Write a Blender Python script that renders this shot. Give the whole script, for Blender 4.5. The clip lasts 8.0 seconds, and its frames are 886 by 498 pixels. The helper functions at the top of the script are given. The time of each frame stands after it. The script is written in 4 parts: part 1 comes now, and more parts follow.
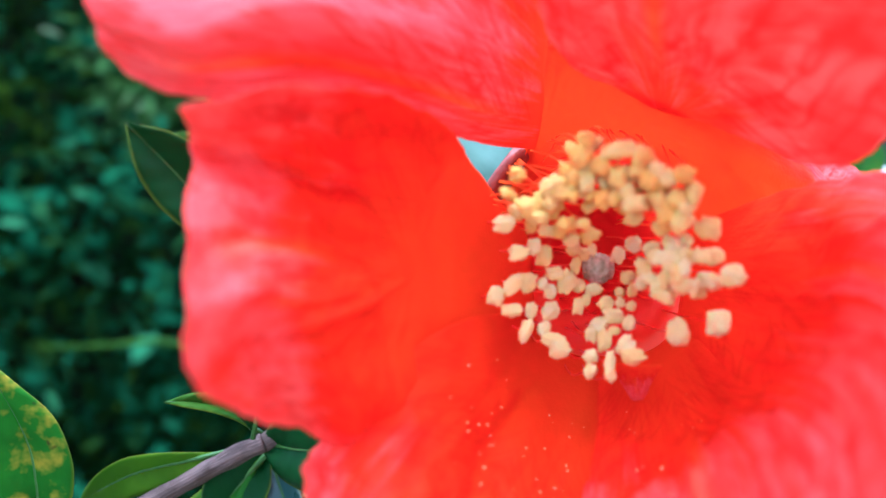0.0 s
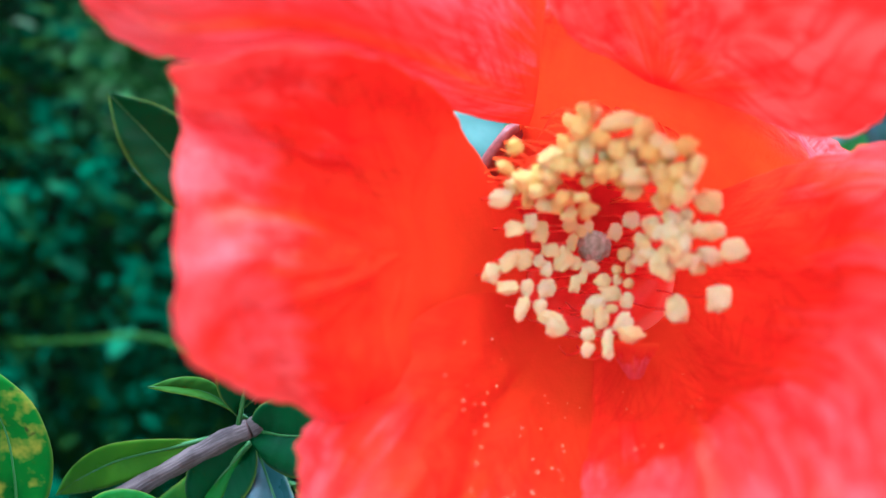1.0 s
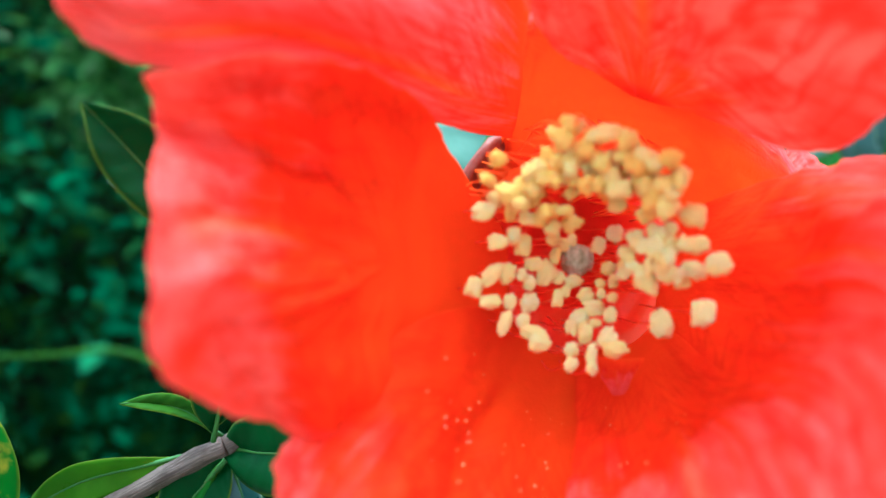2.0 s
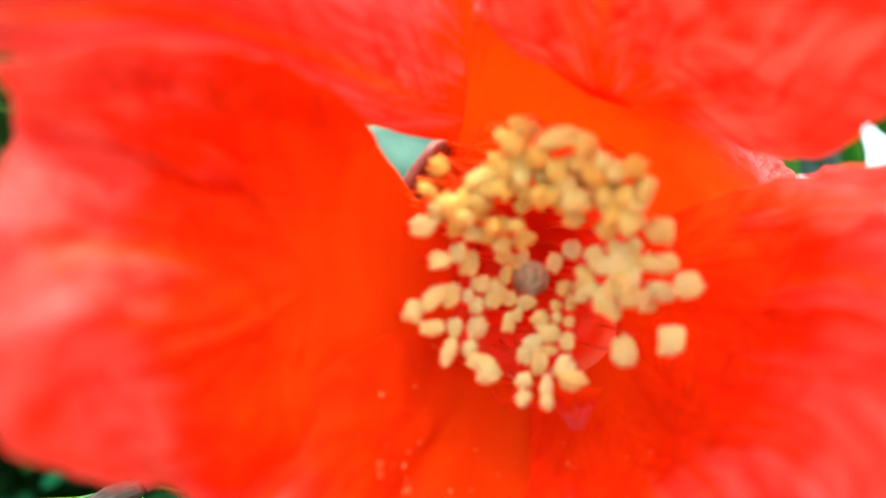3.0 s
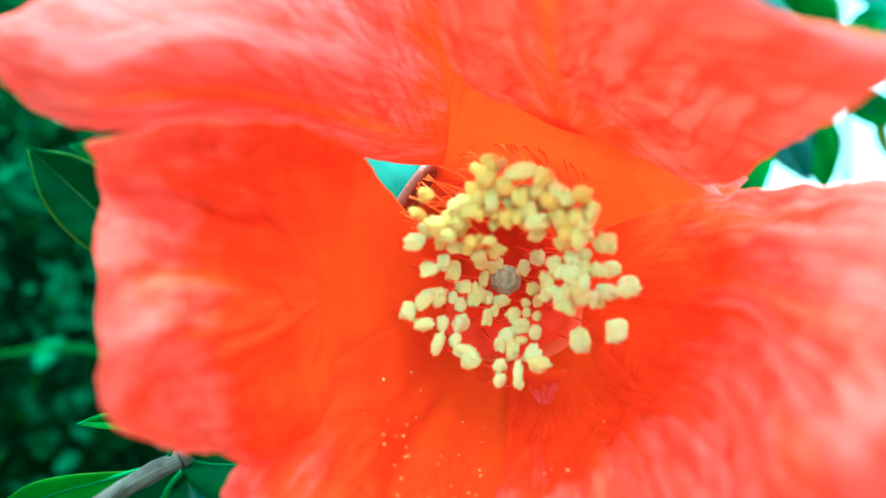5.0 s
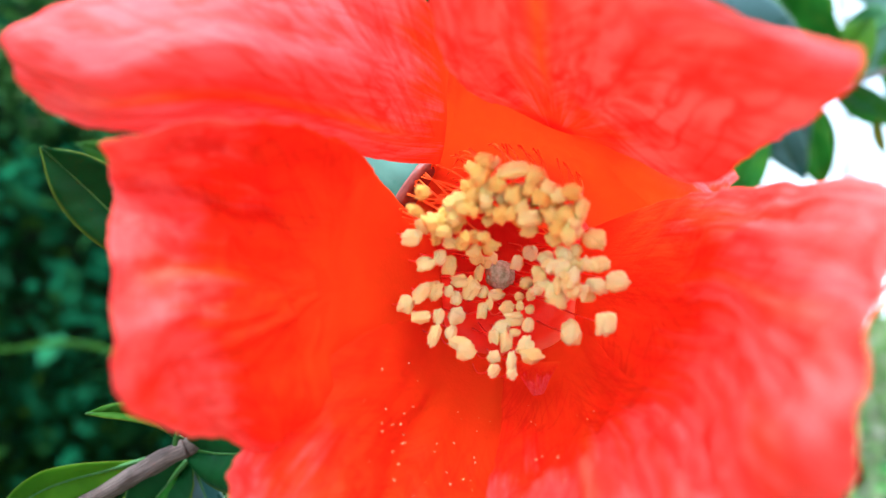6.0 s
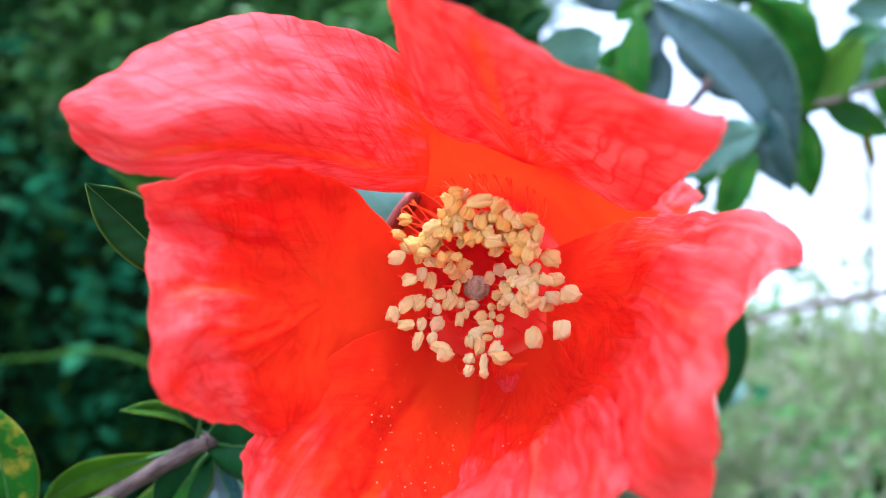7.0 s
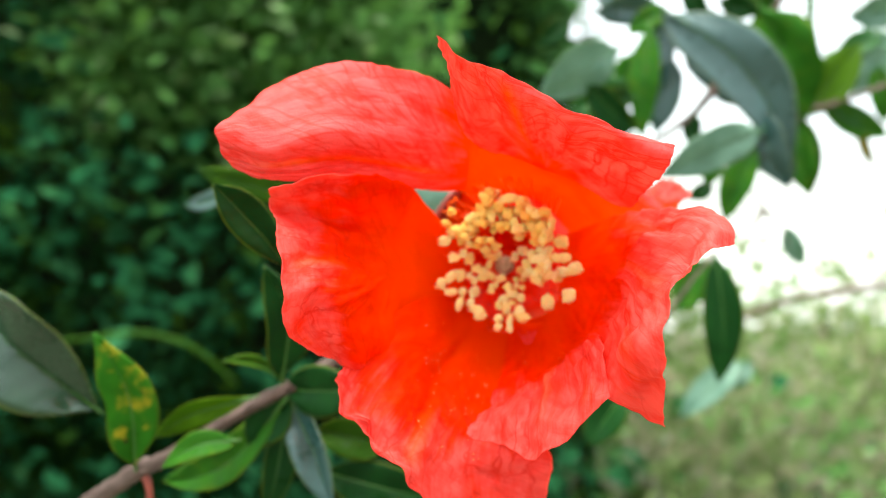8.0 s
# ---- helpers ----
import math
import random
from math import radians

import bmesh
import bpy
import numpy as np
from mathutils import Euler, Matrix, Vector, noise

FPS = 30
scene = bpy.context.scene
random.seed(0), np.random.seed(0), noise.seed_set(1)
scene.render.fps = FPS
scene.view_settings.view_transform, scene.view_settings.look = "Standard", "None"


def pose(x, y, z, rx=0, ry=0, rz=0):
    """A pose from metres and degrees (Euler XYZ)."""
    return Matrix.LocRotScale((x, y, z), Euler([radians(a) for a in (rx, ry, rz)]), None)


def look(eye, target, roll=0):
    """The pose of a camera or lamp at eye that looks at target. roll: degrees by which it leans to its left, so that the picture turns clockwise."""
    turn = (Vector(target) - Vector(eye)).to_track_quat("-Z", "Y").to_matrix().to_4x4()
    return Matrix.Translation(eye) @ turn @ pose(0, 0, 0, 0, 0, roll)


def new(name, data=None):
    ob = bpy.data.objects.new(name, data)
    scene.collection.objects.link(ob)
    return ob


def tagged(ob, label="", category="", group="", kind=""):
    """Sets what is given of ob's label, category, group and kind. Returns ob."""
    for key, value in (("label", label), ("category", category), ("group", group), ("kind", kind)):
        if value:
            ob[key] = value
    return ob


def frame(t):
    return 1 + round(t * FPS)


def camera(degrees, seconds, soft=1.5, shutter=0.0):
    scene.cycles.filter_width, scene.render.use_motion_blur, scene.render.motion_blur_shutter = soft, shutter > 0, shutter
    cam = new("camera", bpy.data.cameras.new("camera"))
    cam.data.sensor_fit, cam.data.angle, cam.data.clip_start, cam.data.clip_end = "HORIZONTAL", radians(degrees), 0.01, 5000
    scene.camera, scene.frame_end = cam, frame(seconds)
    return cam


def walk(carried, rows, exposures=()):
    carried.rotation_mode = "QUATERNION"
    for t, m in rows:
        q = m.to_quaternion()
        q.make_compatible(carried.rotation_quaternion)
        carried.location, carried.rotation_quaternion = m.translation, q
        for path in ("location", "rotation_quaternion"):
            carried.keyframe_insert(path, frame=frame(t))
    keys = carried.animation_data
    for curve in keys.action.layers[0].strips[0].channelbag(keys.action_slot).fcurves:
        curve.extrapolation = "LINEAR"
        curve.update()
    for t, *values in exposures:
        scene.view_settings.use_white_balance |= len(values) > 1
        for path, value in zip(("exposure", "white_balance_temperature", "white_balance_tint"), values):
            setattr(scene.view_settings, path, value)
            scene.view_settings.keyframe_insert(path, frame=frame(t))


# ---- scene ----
cam = camera(58.2, 8.0, soft=0.9)
# a small phone lens, focused a hand's width ahead
cam.data.dof.use_dof = True
cam.data.dof.focus_distance = 0.088
cam.data.dof.aperture_fstop = 19.0
PATH = [
    (0, (0.00314, 0.00234, 1.30236), (0.00228, 0.10233, 1.30147), -0.18),
    (0.5, (0.00185, -0.00121, 1.30391), (0.00184, 0.09879, 1.30300), 0.02),
    (1, (0.00184, 0.00407, 1.30057), (0.00353, 0.10405, 1.29919), -0.11),
    (1.2, (0.00053, 0.00650, 1.30007), (0.00196, 0.10649, 1.29975), 0.12),
    (2.3, (0.00170, 0.00497, 1.30117), (0.00738, 0.10481, 1.30157), -0.00),
    (2.5, (0.00178, 0.00560, 1.30369), (0.00794, 0.10541, 1.30389), 0.03),
    (3, (0.00363, 0.01339, 1.30198), (0.01339, 0.11291, 1.30237), -0.28),
    (3.5, (0.00637, 0.01722, 1.30357), (0.01758, 0.11659, 1.30286), -1.48),
    (4, (0.00964, 0.02110, 1.30178), (0.01952, 0.12060, 1.30031), -1.40),
    (4.5, (0.00741, 0.01215, 1.30172), (0.01620, 0.11173, 1.29916), -0.70),
    (4.7, (0.00350, 0.00596, 1.30303), (0.01309, 0.10547, 1.30069), -1.54),
    (5.8, (0.00375, -0.00364, 1.30593), (0.01346, 0.09587, 1.30376), -1.47),
    (6, (0.00378, -0.00283, 1.30465), (0.01317, 0.09670, 1.30214), -1.43),
    (6.5, (0.00570, -0.00510, 1.30473), (0.01280, 0.09462, 1.30244), -1.85),
    (7, (0.00674, -0.01624, 1.30606), (0.01384, 0.08350, 1.30450), -1.83),
    (7.5, (0.00437, -0.03397, 1.30879), (0.00846, 0.06593, 1.30728), -2.15),
    (7.6, (0.00428, -0.03595, 1.30924), (0.00805, 0.06397, 1.30747), -1.84),
    (8, (0.00290, -0.04460, 1.30573), (0.00693, 0.05528, 1.30314), -1.45),
]
# seconds, stops, kelvin, tint: the phone's white balance drifts
EXPOSURES = [
    (0.0, 1.20, 4750, 16), (0.5, 1.28, 4500, 8), (1.2, 1.22, 4450, 4), (2.4, 1.22, 5400, -18), (3.0, 1.19, 6100, -8), (3.5, 1.36, 3750, -58),
    (4.6, 1.59, 3250, -74), (5.8, 1.22, 5400, -4), (6.5, 1.20, 4700, 4), (7.2, 0.90, 5200, 20), (7.6, 0.88, 5800, 12), (8.0, 0.94, 6800, 2),
]
walk(cam, [(t, look(eye, target, roll)) for t, eye, target, roll in PATH], EXPOSURES)

# ---- light: a bright overcast sky ----
world = bpy.data.worlds.new("sky")
scene.world = world
world.use_nodes = True
wn, wl = world.node_tree.nodes, world.node_tree.links
wn.clear()
sky = wn.new("ShaderNodeTexSky")
sky.sky_type = "NISHITA"
sky.sun_disc = False
sky.sun_elevation, sky.sun_rotation = radians(77), radians(207)
sky_bg = wn.new("ShaderNodeBackground")
sky_bg.inputs["Strength"].default_value = 0.06
cloud_bg = wn.new("ShaderNodeBackground")
cloud_bg.inputs["Color"].default_value = (0.93, 0.96, 1.0, 1)
# thin clouds, brightest round the veiled sun high overhead
aim = wn.new("ShaderNodeTexCoord")
sunward = wn.new("ShaderNodeVectorMath")
sunward.operation = "DOT_PRODUCT"
sunward.inputs[1].default_value = Vector((0.06, 0.10, 1.0)).normalized()
rise = wn.new("ShaderNodeMapRange")
rise.inputs["From Min"].default_value, rise.inputs["From Max"].default_value = 0.0, 1.0
rise.inputs["To Min"].default_value, rise.inputs["To Max"].default_value = 0.52, 2.1
wl.new(aim.outputs["Generated"], sunward.inputs[0])
wl.new(sunward.outputs["Value"], rise.inputs["Value"])
wl.new(rise.outputs["Result"], cloud_bg.inputs["Strength"])
both = wn.new("ShaderNodeAddShader")
out = wn.new("ShaderNodeOutputWorld")
wl.new(sky.outputs[0], sky_bg.inputs["Color"])
wl.new(sky_bg.outputs[0], both.inputs[0])
wl.new(cloud_bg.outputs[0], both.inputs[1])
wl.new(both.outputs[0], out.inputs["Surface"])
sun = new("sun", bpy.data.lights.new("sun", "SUN"))
sun.data.energy, sun.data.angle, sun.data.color = 2.6, radians(34), (1.0, 0.97, 0.92)
sun.matrix_world = look((-0.10, -0.20, 1.0), (0, 0, 0))


# ---- materials ----
class Mat:
    """A node material in short: m.n(type, **inputs) adds a node, m.link joins two sockets."""

    def __init__(self, name):
        self.mat = bpy.data.materials.new(name)
        self.mat.use_nodes = True
        self.nodes, self.links = self.mat.node_tree.nodes, self.mat.node_tree.links
        self.nodes.clear()
        self.out = self.nodes.new("ShaderNodeOutputMaterial")

    def n(self, kind, **values):
        node = self.nodes.new("ShaderNode" + kind)
        for key, value in values.items():
            node.inputs[key.replace("_", " ")].default_value = value
        return node

    def link(self, a, b):
        self.links.new(a, b)

    def ramp(self, fac, *stops):
        node = self.nodes.new("ShaderNodeValToRGB")
        while len(node.color_ramp.elements) < len(stops):
            node.color_ramp.elements.new(0.5)
        for element, (place, colour) in zip(node.color_ramp.elements, stops):
            element.position, element.color = place, (*colour, 1)
        self.link(fac, node.inputs["Fac"])
        return node.outputs["Color"]

    def mix(self, fac, a, b, how="MIX"):
        node = self.nodes.new("ShaderNodeMix")
        node.data_type, node.blend_type = "RGBA", how
        for socket, value in ((node.inputs["Factor"], fac), (node.inputs["A"], a), (node.inputs["B"], b)):
            if isinstance(value, (int, float)):
                socket.default_value = value
            elif isinstance(value, tuple):
                socket.default_value = (*value, 1)
            else:
                self.link(value, socket)
        return node.outputs["Result"]

    def coords(self, kind, scale):
        tex = self.nodes.new("ShaderNodeTexCoord")
        mapping = self.nodes.new("ShaderNodeMapping")
        mapping.inputs["Scale"].default_value = scale
        self.link(tex.outputs[kind], mapping.inputs["Vector"])
        return mapping.outputs["Vector"]

    def noise(self, kind, scale, size=1.0, detail=3.0, rough=0.55):
        node = self.n("TexNoise", Scale=size, Detail=detail, Roughness=rough)
        self.link(self.coords(kind, scale), node.inputs["Vector"])
        return node.outputs["Fac"]

    def bump(self, height, distance, strength=1.0, after=None):
        node = self.n("Bump", Strength=strength, Distance=distance)
        self.link(height, node.inputs["Height"])
        if after is not None:
            self.link(after, node.inputs["Normal"])
        return node.outputs["Normal"]

    def thin(self, colour, through_colour, share, rough, normal, gloss=0.5, sheen=0.0):
        """A thin living sheet: part of the light goes through it."""
        skin = self.n("BsdfPrincipled", Sheen_Weight=sheen, Sheen_Roughness=0.4)
        back = self.n("BsdfTranslucent")
        join = self.n("MixShader", Fac=share)
        for socket, value in ((skin.inputs["Base Color"], colour), (back.inputs["Color"], through_colour), (skin.inputs["Roughness"], rough), (skin.inputs["Specular IOR Level"], gloss)):
            if isinstance(value, (int, float)):
                socket.default_value = value
            elif isinstance(value, tuple):
                socket.default_value = (*value, 1)
            else:
                self.link(value, socket)
        if normal is not None:
            self.link(normal, skin.inputs["Normal"])
            self.link(normal, back.inputs["Normal"])
        self.link(skin.outputs[0], join.inputs[1])
        self.link(back.outputs[0], join.inputs[2])
        self.link(join.outputs[0], self.out.inputs["Surface"])
        return self.mat

    def solid(self, colour, rough=0.6, normal=None, gloss=0.5, subsurface=0.0, radius=(0.002, 0.001, 0.0005)):
        skin = self.n("BsdfPrincipled")
        skin.inputs["Specular IOR Level"].default_value = gloss
        skin.inputs["Subsurface Weight"].default_value = subsurface
        skin.inputs["Subsurface Radius"].default_value = radius
        skin.inputs["Subsurface Scale"].default_value = 1.0
        for socket, value in ((skin.inputs["Base Color"], colour), (skin.inputs["Roughness"], rough)):
            if isinstance(value, (int, float)):
                socket.default_value = value
            elif isinstance(value, tuple):
                socket.default_value = (*value, 1)
            else:
                self.link(value, socket)
        if normal is not None:
            self.link(normal, skin.inputs["Normal"])
        self.link(skin.outputs[0], self.out.inputs["Surface"])
        return self.mat


def petal_material(name="petal_silk", foot_colour=(0.96, 0.090, 0.003), glow=(1.0, 0.25, 0.002), blush=(0.94, 0.122, 0.122), rib_share=0.35, rib_end=0.75, pale_from=0.36, vein_share=0.25):
    m = Mat(name)
    uv = m.nodes.new("ShaderNodeUVMap")
    split = m.nodes.new("ShaderNodeSeparateXYZ")
    m.link(uv.outputs[0], split.inputs[0])
    along, across = split.outputs["X"], split.outputs["Y"]
    # side veins leave the midrib at a slant
    off = m.n("Math")
    off.operation = "SUBTRACT"
    m.link(across, off.inputs[0])
    off.inputs[1].default_value = 0.5
    away = m.n("Math")
    away.operation = "ABSOLUTE"
    m.link(off.outputs[0], away.inputs[0])
    slant = m.n("Math")
    slant.operation = "MULTIPLY_ADD"
    m.link(away.outputs[0], slant.inputs[0])
    slant.inputs[1].default_value = -0.75
    m.link(along, slant.inputs[2])
    place = m.n("CombineXYZ")
    m.link(slant.outputs[0], place.inputs["X"])
    m.link(off.outputs[0], place.inputs["Y"])
    spread = m.n("Mapping")
    spread.inputs["Scale"].default_value = (13, 3.2, 1)
    m.link(place.outputs[0], spread.inputs["Vector"])
    vein_noise = m.n("TexNoise", Scale=1.0, Detail=2.5, Roughness=0.55)
    m.link(spread.outputs[0], vein_noise.inputs["Vector"])
    veins = vein_noise.outputs["Fac"]
    fine = m.noise("UV", (8, 90, 1), 1.0, 3, 0.6)
    blotch = m.noise("Object", (1, 1, 1), 150, 3, 0.5)
    grain = m.noise("Object", (1, 1, 1), 3200, 2, 0.5)
    blade = m.ramp(along, (0.0, foot_colour), (0.2, (0.95, 0.052, 0.001)), (0.42, (0.94, 0.034, 0.001)), (0.75, (0.94, 0.030, 0.001)), (1.0, (0.94, 0.038, 0.004)))
    # veins and wrinkles fade towards the narrow foot
    foot = m.ramp(along, (0.10, (0, 0, 0)), (0.38, (1, 1, 1)))
    # thin darker veins wander along the blade
    lines = m.ramp(veins, (0.455, (0, 0, 0)), (0.485, (1, 1, 1)), (0.495, (1, 1, 1)), (0.53, (0, 0, 0)))
    colour = m.mix(m.mix(0.6, (0, 0, 0), m.mix(1.0, lines, foot, "MULTIPLY")), blade, (0.66, 0.008, 0.001))
    # a finer net of branching veins
    bent = m.n("VectorMath")
    bent.operation = "ADD"
    m.link(m.coords("UV", (2.4, 15, 1)), bent.inputs[0])
    shove = m.n("TexNoise", Scale=2.5, Detail=2.0)
    m.link(m.coords("UV", (3, 5, 1)), shove.inputs["Vector"])
    m.link(shove.outputs["Color"], bent.inputs[1])
    net = m.n("TexVoronoi", Scale=1.0)
    net.feature = "DISTANCE_TO_EDGE"
    m.link(bent.outputs[0], net.inputs["Vector"])
    branching = m.ramp(net.outputs["Distance"], (0.0, (1, 1, 1)), (0.03, (0.7, 0.7, 0.7)), (0.08, (0, 0, 0)))
    patchy = m.ramp(m.noise("UV", (2.5, 4, 1), 1.0, 2, 0.5), (0.4, (0.15, 0.15, 0.15)), (0.62, (1, 1, 1)))
    branching = m.mix(1.0, m.mix(1.0, branching, foot, "MULTIPLY"), patchy, "MULTIPLY")
    # the outer blade is paler and pinker; the deep red of the middle runs out into it in streaks
    feather = m.n("Math")
    feather.operation = "MULTIPLY_ADD"
    m.link(m.noise("UV", (1.6, 26, 1), 1.0, 4, 0.65), feather.inputs[0])
    feather.inputs[1].default_value = 0.75
    m.link(along, feather.inputs[2])
    # in broad uneven patches, partly pink sky sheen put into the colour
    patches = m.n("Math")
    patches.operation = "MULTIPLY_ADD"
    m.link(m.noise("UV", (2.6, 4.2, 1), 1.0, 1.5, 0.5), patches.inputs[0])
    patches.inputs[1].default_value = 1.1
    lowered = m.n("Math")
    lowered.operation = "SUBTRACT"
    lowered.inputs[1].default_value = 1.05
    m.link(feather.outputs[0], patches.inputs[2])
    m.link(patches.outputs[0], lowered.inputs[0])
    pale = m.ramp(lowered.outputs[0], (pale_from, (0, 0, 0)), (pale_from + 0.22, (1, 1, 1)))
    colour = m.mix(m.mix(1.0, pale, m.ramp(blotch, (0.3, (0.45, 0.45, 0.45)), (0.6, (1, 1, 1))), "MULTIPLY"), colour, blush)
    vein_mask = m.mix(vein_share, (0, 0, 0), m.mix(1.0, lines, foot, "MULTIPLY"))
    colour = m.mix(vein_mask, colour, (0.80, 0.022, 0.004))
    colour = m.mix(m.mix(0.5, (0, 0, 0), branching), colour, (0.74, 0.012, 0.001))
    colour = m.mix(m.ramp(blotch, (0.35, (0, 0, 0)), (0.75, (0.4, 0.4, 0.4))), colour, (0.94, 0.056, 0.004))
    # the orange midrib fades towards the rim
    rib = m.ramp(across, (0.44, (0, 0, 0)), (0.5, (1, 1, 1)), (0.56, (0, 0, 0)))
    fade = m.ramp(along, (0.2, (0.0, 0.0, 0.0)), (0.45, (rib_share,) * 3), (rib_end, (rib_share,) * 3), (rib_end + 0.15, (0, 0, 0)))
    colour = m.mix(m.mix(1.0, rib, fade, "MULTIPLY"), colour, (0.95, 0.140, 0.004))
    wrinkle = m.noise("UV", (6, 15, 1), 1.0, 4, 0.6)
    folds = m.nodes.new("ShaderNodeTexNoise")
    folds.noise_type = "RIDGED_MULTIFRACTAL"
    folds.inputs["Scale"].default_value, folds.inputs["Detail"].default_value = 1.0, 3.0
    m.link(m.coords("UV", (3.5, 9, 1)), folds.inputs["Vector"])
    crease = m.noise("Object", (1, 1, 1), 620, 3, 0.6)
    normal = m.bump(m.mix(foot, (0.5, 0.5, 0.5), veins), 0.00022, 0.5)
    normal = m.bump(m.mix(foot, (0.5, 0.5, 0.5), folds.outputs["Fac"]), 0.00035, 0.5, normal)
    normal = m.bump(m.mix(foot, (0.5, 0.5, 0.5), wrinkle), 0.00042, 0.65, normal)
    normal = m.bump(m.mix(foot, (0.5, 0.5, 0.5), fine), 0.00006, 0.5, normal)
    normal = m.bump(crease, 0.00020, 0.6, normal)
    normal = m.bump(grain, 0.00008, 0.6, normal)
    through_colour = m.mix(m.ramp(along, (0.2, (0.6, 0.6, 0.6)), (0.5, (0.40, 0.40, 0.40))), colour, glow)
    through_colour = m.mix(m.mix(0.9, (0, 0, 0), pale), through_colour, tuple(0.55 * c + d for c, d in zip(blush, (0.48, 0.23, 0.15))))
    # the hollows between the wrinkles are darker, relief shade put into the colour
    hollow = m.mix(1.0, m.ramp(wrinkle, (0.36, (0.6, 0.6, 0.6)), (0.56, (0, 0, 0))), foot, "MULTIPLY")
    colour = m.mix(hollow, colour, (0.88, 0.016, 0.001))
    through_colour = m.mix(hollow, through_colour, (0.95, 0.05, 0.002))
    through_colour = m.mix(m.mix(0.9, (0, 0, 0), branching), through_colour, (0.80, 0.030, 0.001))
    through_colour = m.mix(m.mix(1.0, rib, fade, "MULTIPLY"), through_colour, (1.0, 0.20, 0.006))
    through_colour = m.mix(vein_mask, through_colour, (0.85, 0.050, 0.018))
    rough = m.ramp(blotch, (0.3, (0.46, 0.46, 0.46)), (0.7, (0.62, 0.62, 0.62)))
    return m.thin(colour, through_colour, 0.44, rough, normal, m.ramp(along, (0.3, (0.03, 0.03, 0.03)), (0.8, (0.26, 0.26, 0.26))))


def leaf_material(name, top, low, share=0.25, rough=0.4, spots=0.0, shine=0.10):
    m = Mat(name)
    uv = m.nodes.new("ShaderNodeUVMap")
    split = m.nodes.new("ShaderNodeSeparateXYZ")
    m.link(uv.outputs[0], split.inputs[0])
    blotch = m.noise("Object", (1, 1, 1), 170, 4, 0.6)
    colour = m.mix(m.ramp(blotch, (0.3, (0, 0, 0)), (0.7, (1, 1, 1))), low, top)
    # the pale midrib runs along the middle of the blade
    rib = m.ramp(split.outputs["Y"], (0.455, (0, 0, 0)), (0.49, (1, 1, 1)), (0.51, (1, 1, 1)), (0.545, (0, 0, 0)))
    colour = m.mix(m.mix(0.45, (0, 0, 0), rib), colour, (0.06, 0.17, 0.015))
    sides = m.noise("Object", (1, 1, 1), 60, 2, 0.5)
    colour = m.mix(m.ramp(sides, (0.4, (0, 0, 0)), (0.62, (0.6, 0.6, 0.6))), colour, low)
    # a thin yellowish margin
    margin = m.ramp(split.outputs["Y"], (0.0, (1, 1, 1)), (0.035, (0, 0, 0)), (0.965, (0, 0, 0)), (1.0, (1, 1, 1)))
    colour = m.mix(m.mix(0.7, (0, 0, 0), margin), colour, (0.13, 0.17, 0.010))
    wave = m.n("TexWave", Scale=1.0, Distortion=1.2, Detail=1.0)
    wave.bands_direction = "DIAGONAL"
    m.link(m.coords("UV", (5, 1.6, 1)), wave.inputs["Vector"])
    if spots:
        patch = m.noise("Object", (1, 1, 1), 260, 3, 0.6)
        colour = m.mix(m.ramp(patch, (0.52, (0, 0, 0)), (0.66, (spots, spots, spots))), colour, (0.30, 0.26, 0.015))
        rot = m.noise("Object", (1, 1, 1), 330, 2, 0.5)
        colour = m.mix(m.ramp(rot, (0.66, (0, 0, 0)), (0.70, (spots, spots, spots))), colour, (0.035, 0.015, 0.008))
    normal = m.bump(wave.outputs["Fac"], 0.00012, 0.35)
    normal = m.bump(m.noise("Object", (1, 1, 1), 900, 3, 0.5), 0.0001, 0.6, normal)
    gloss = m.ramp(blotch, (0.3, (rough * 0.6,) * 3), (0.7, (rough * 2.0,) * 3))
    return m.thin(colour, m.mix(0.5, colour, (0.12, 0.30, 0.01)), share, gloss, normal, shine)


def foliage_material(name, dark, light, pale, rough=0.45, share=0.3, gloom=0.97):
    """For leaves in their thousands: each one takes its own tone."""
    m = Mat(name)
    geo = m.nodes.new("ShaderNodeNewGeometry")
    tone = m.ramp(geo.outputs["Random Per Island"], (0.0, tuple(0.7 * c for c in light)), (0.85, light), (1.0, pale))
    # both noises paint dark shade gaps between clumps; gloom sets their strength
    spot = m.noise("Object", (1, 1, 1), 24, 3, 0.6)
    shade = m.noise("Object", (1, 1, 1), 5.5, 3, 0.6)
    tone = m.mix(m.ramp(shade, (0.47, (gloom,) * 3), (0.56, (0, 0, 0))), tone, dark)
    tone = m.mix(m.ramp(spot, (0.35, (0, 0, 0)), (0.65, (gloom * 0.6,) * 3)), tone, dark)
    return m.thin(tone, m.mix(0.4, tone, (0.14, 0.30, 0.02)), share, rough, None, 0.0)


def bark_material(name, dark, light, size=400):
    m = Mat(name)
    grain = m.noise("UV", (3, 9, 1), 2.0, 5, 0.65)
    spots = m.noise("Object", (1, 1, 1), size, 4, 0.6)
    colour = m.mix(m.ramp(grain, (0.35, (0, 0, 0)), (0.65, (1, 1, 1))), dark, light)
    colour = m.mix(m.ramp(spots, (0.5, (0, 0, 0)), (0.7, (0.7, 0.7, 0.7))), colour, dark)
    return m.solid(colour, 0.75, m.bump(grain, 0.0004, 0.9), 0.3)


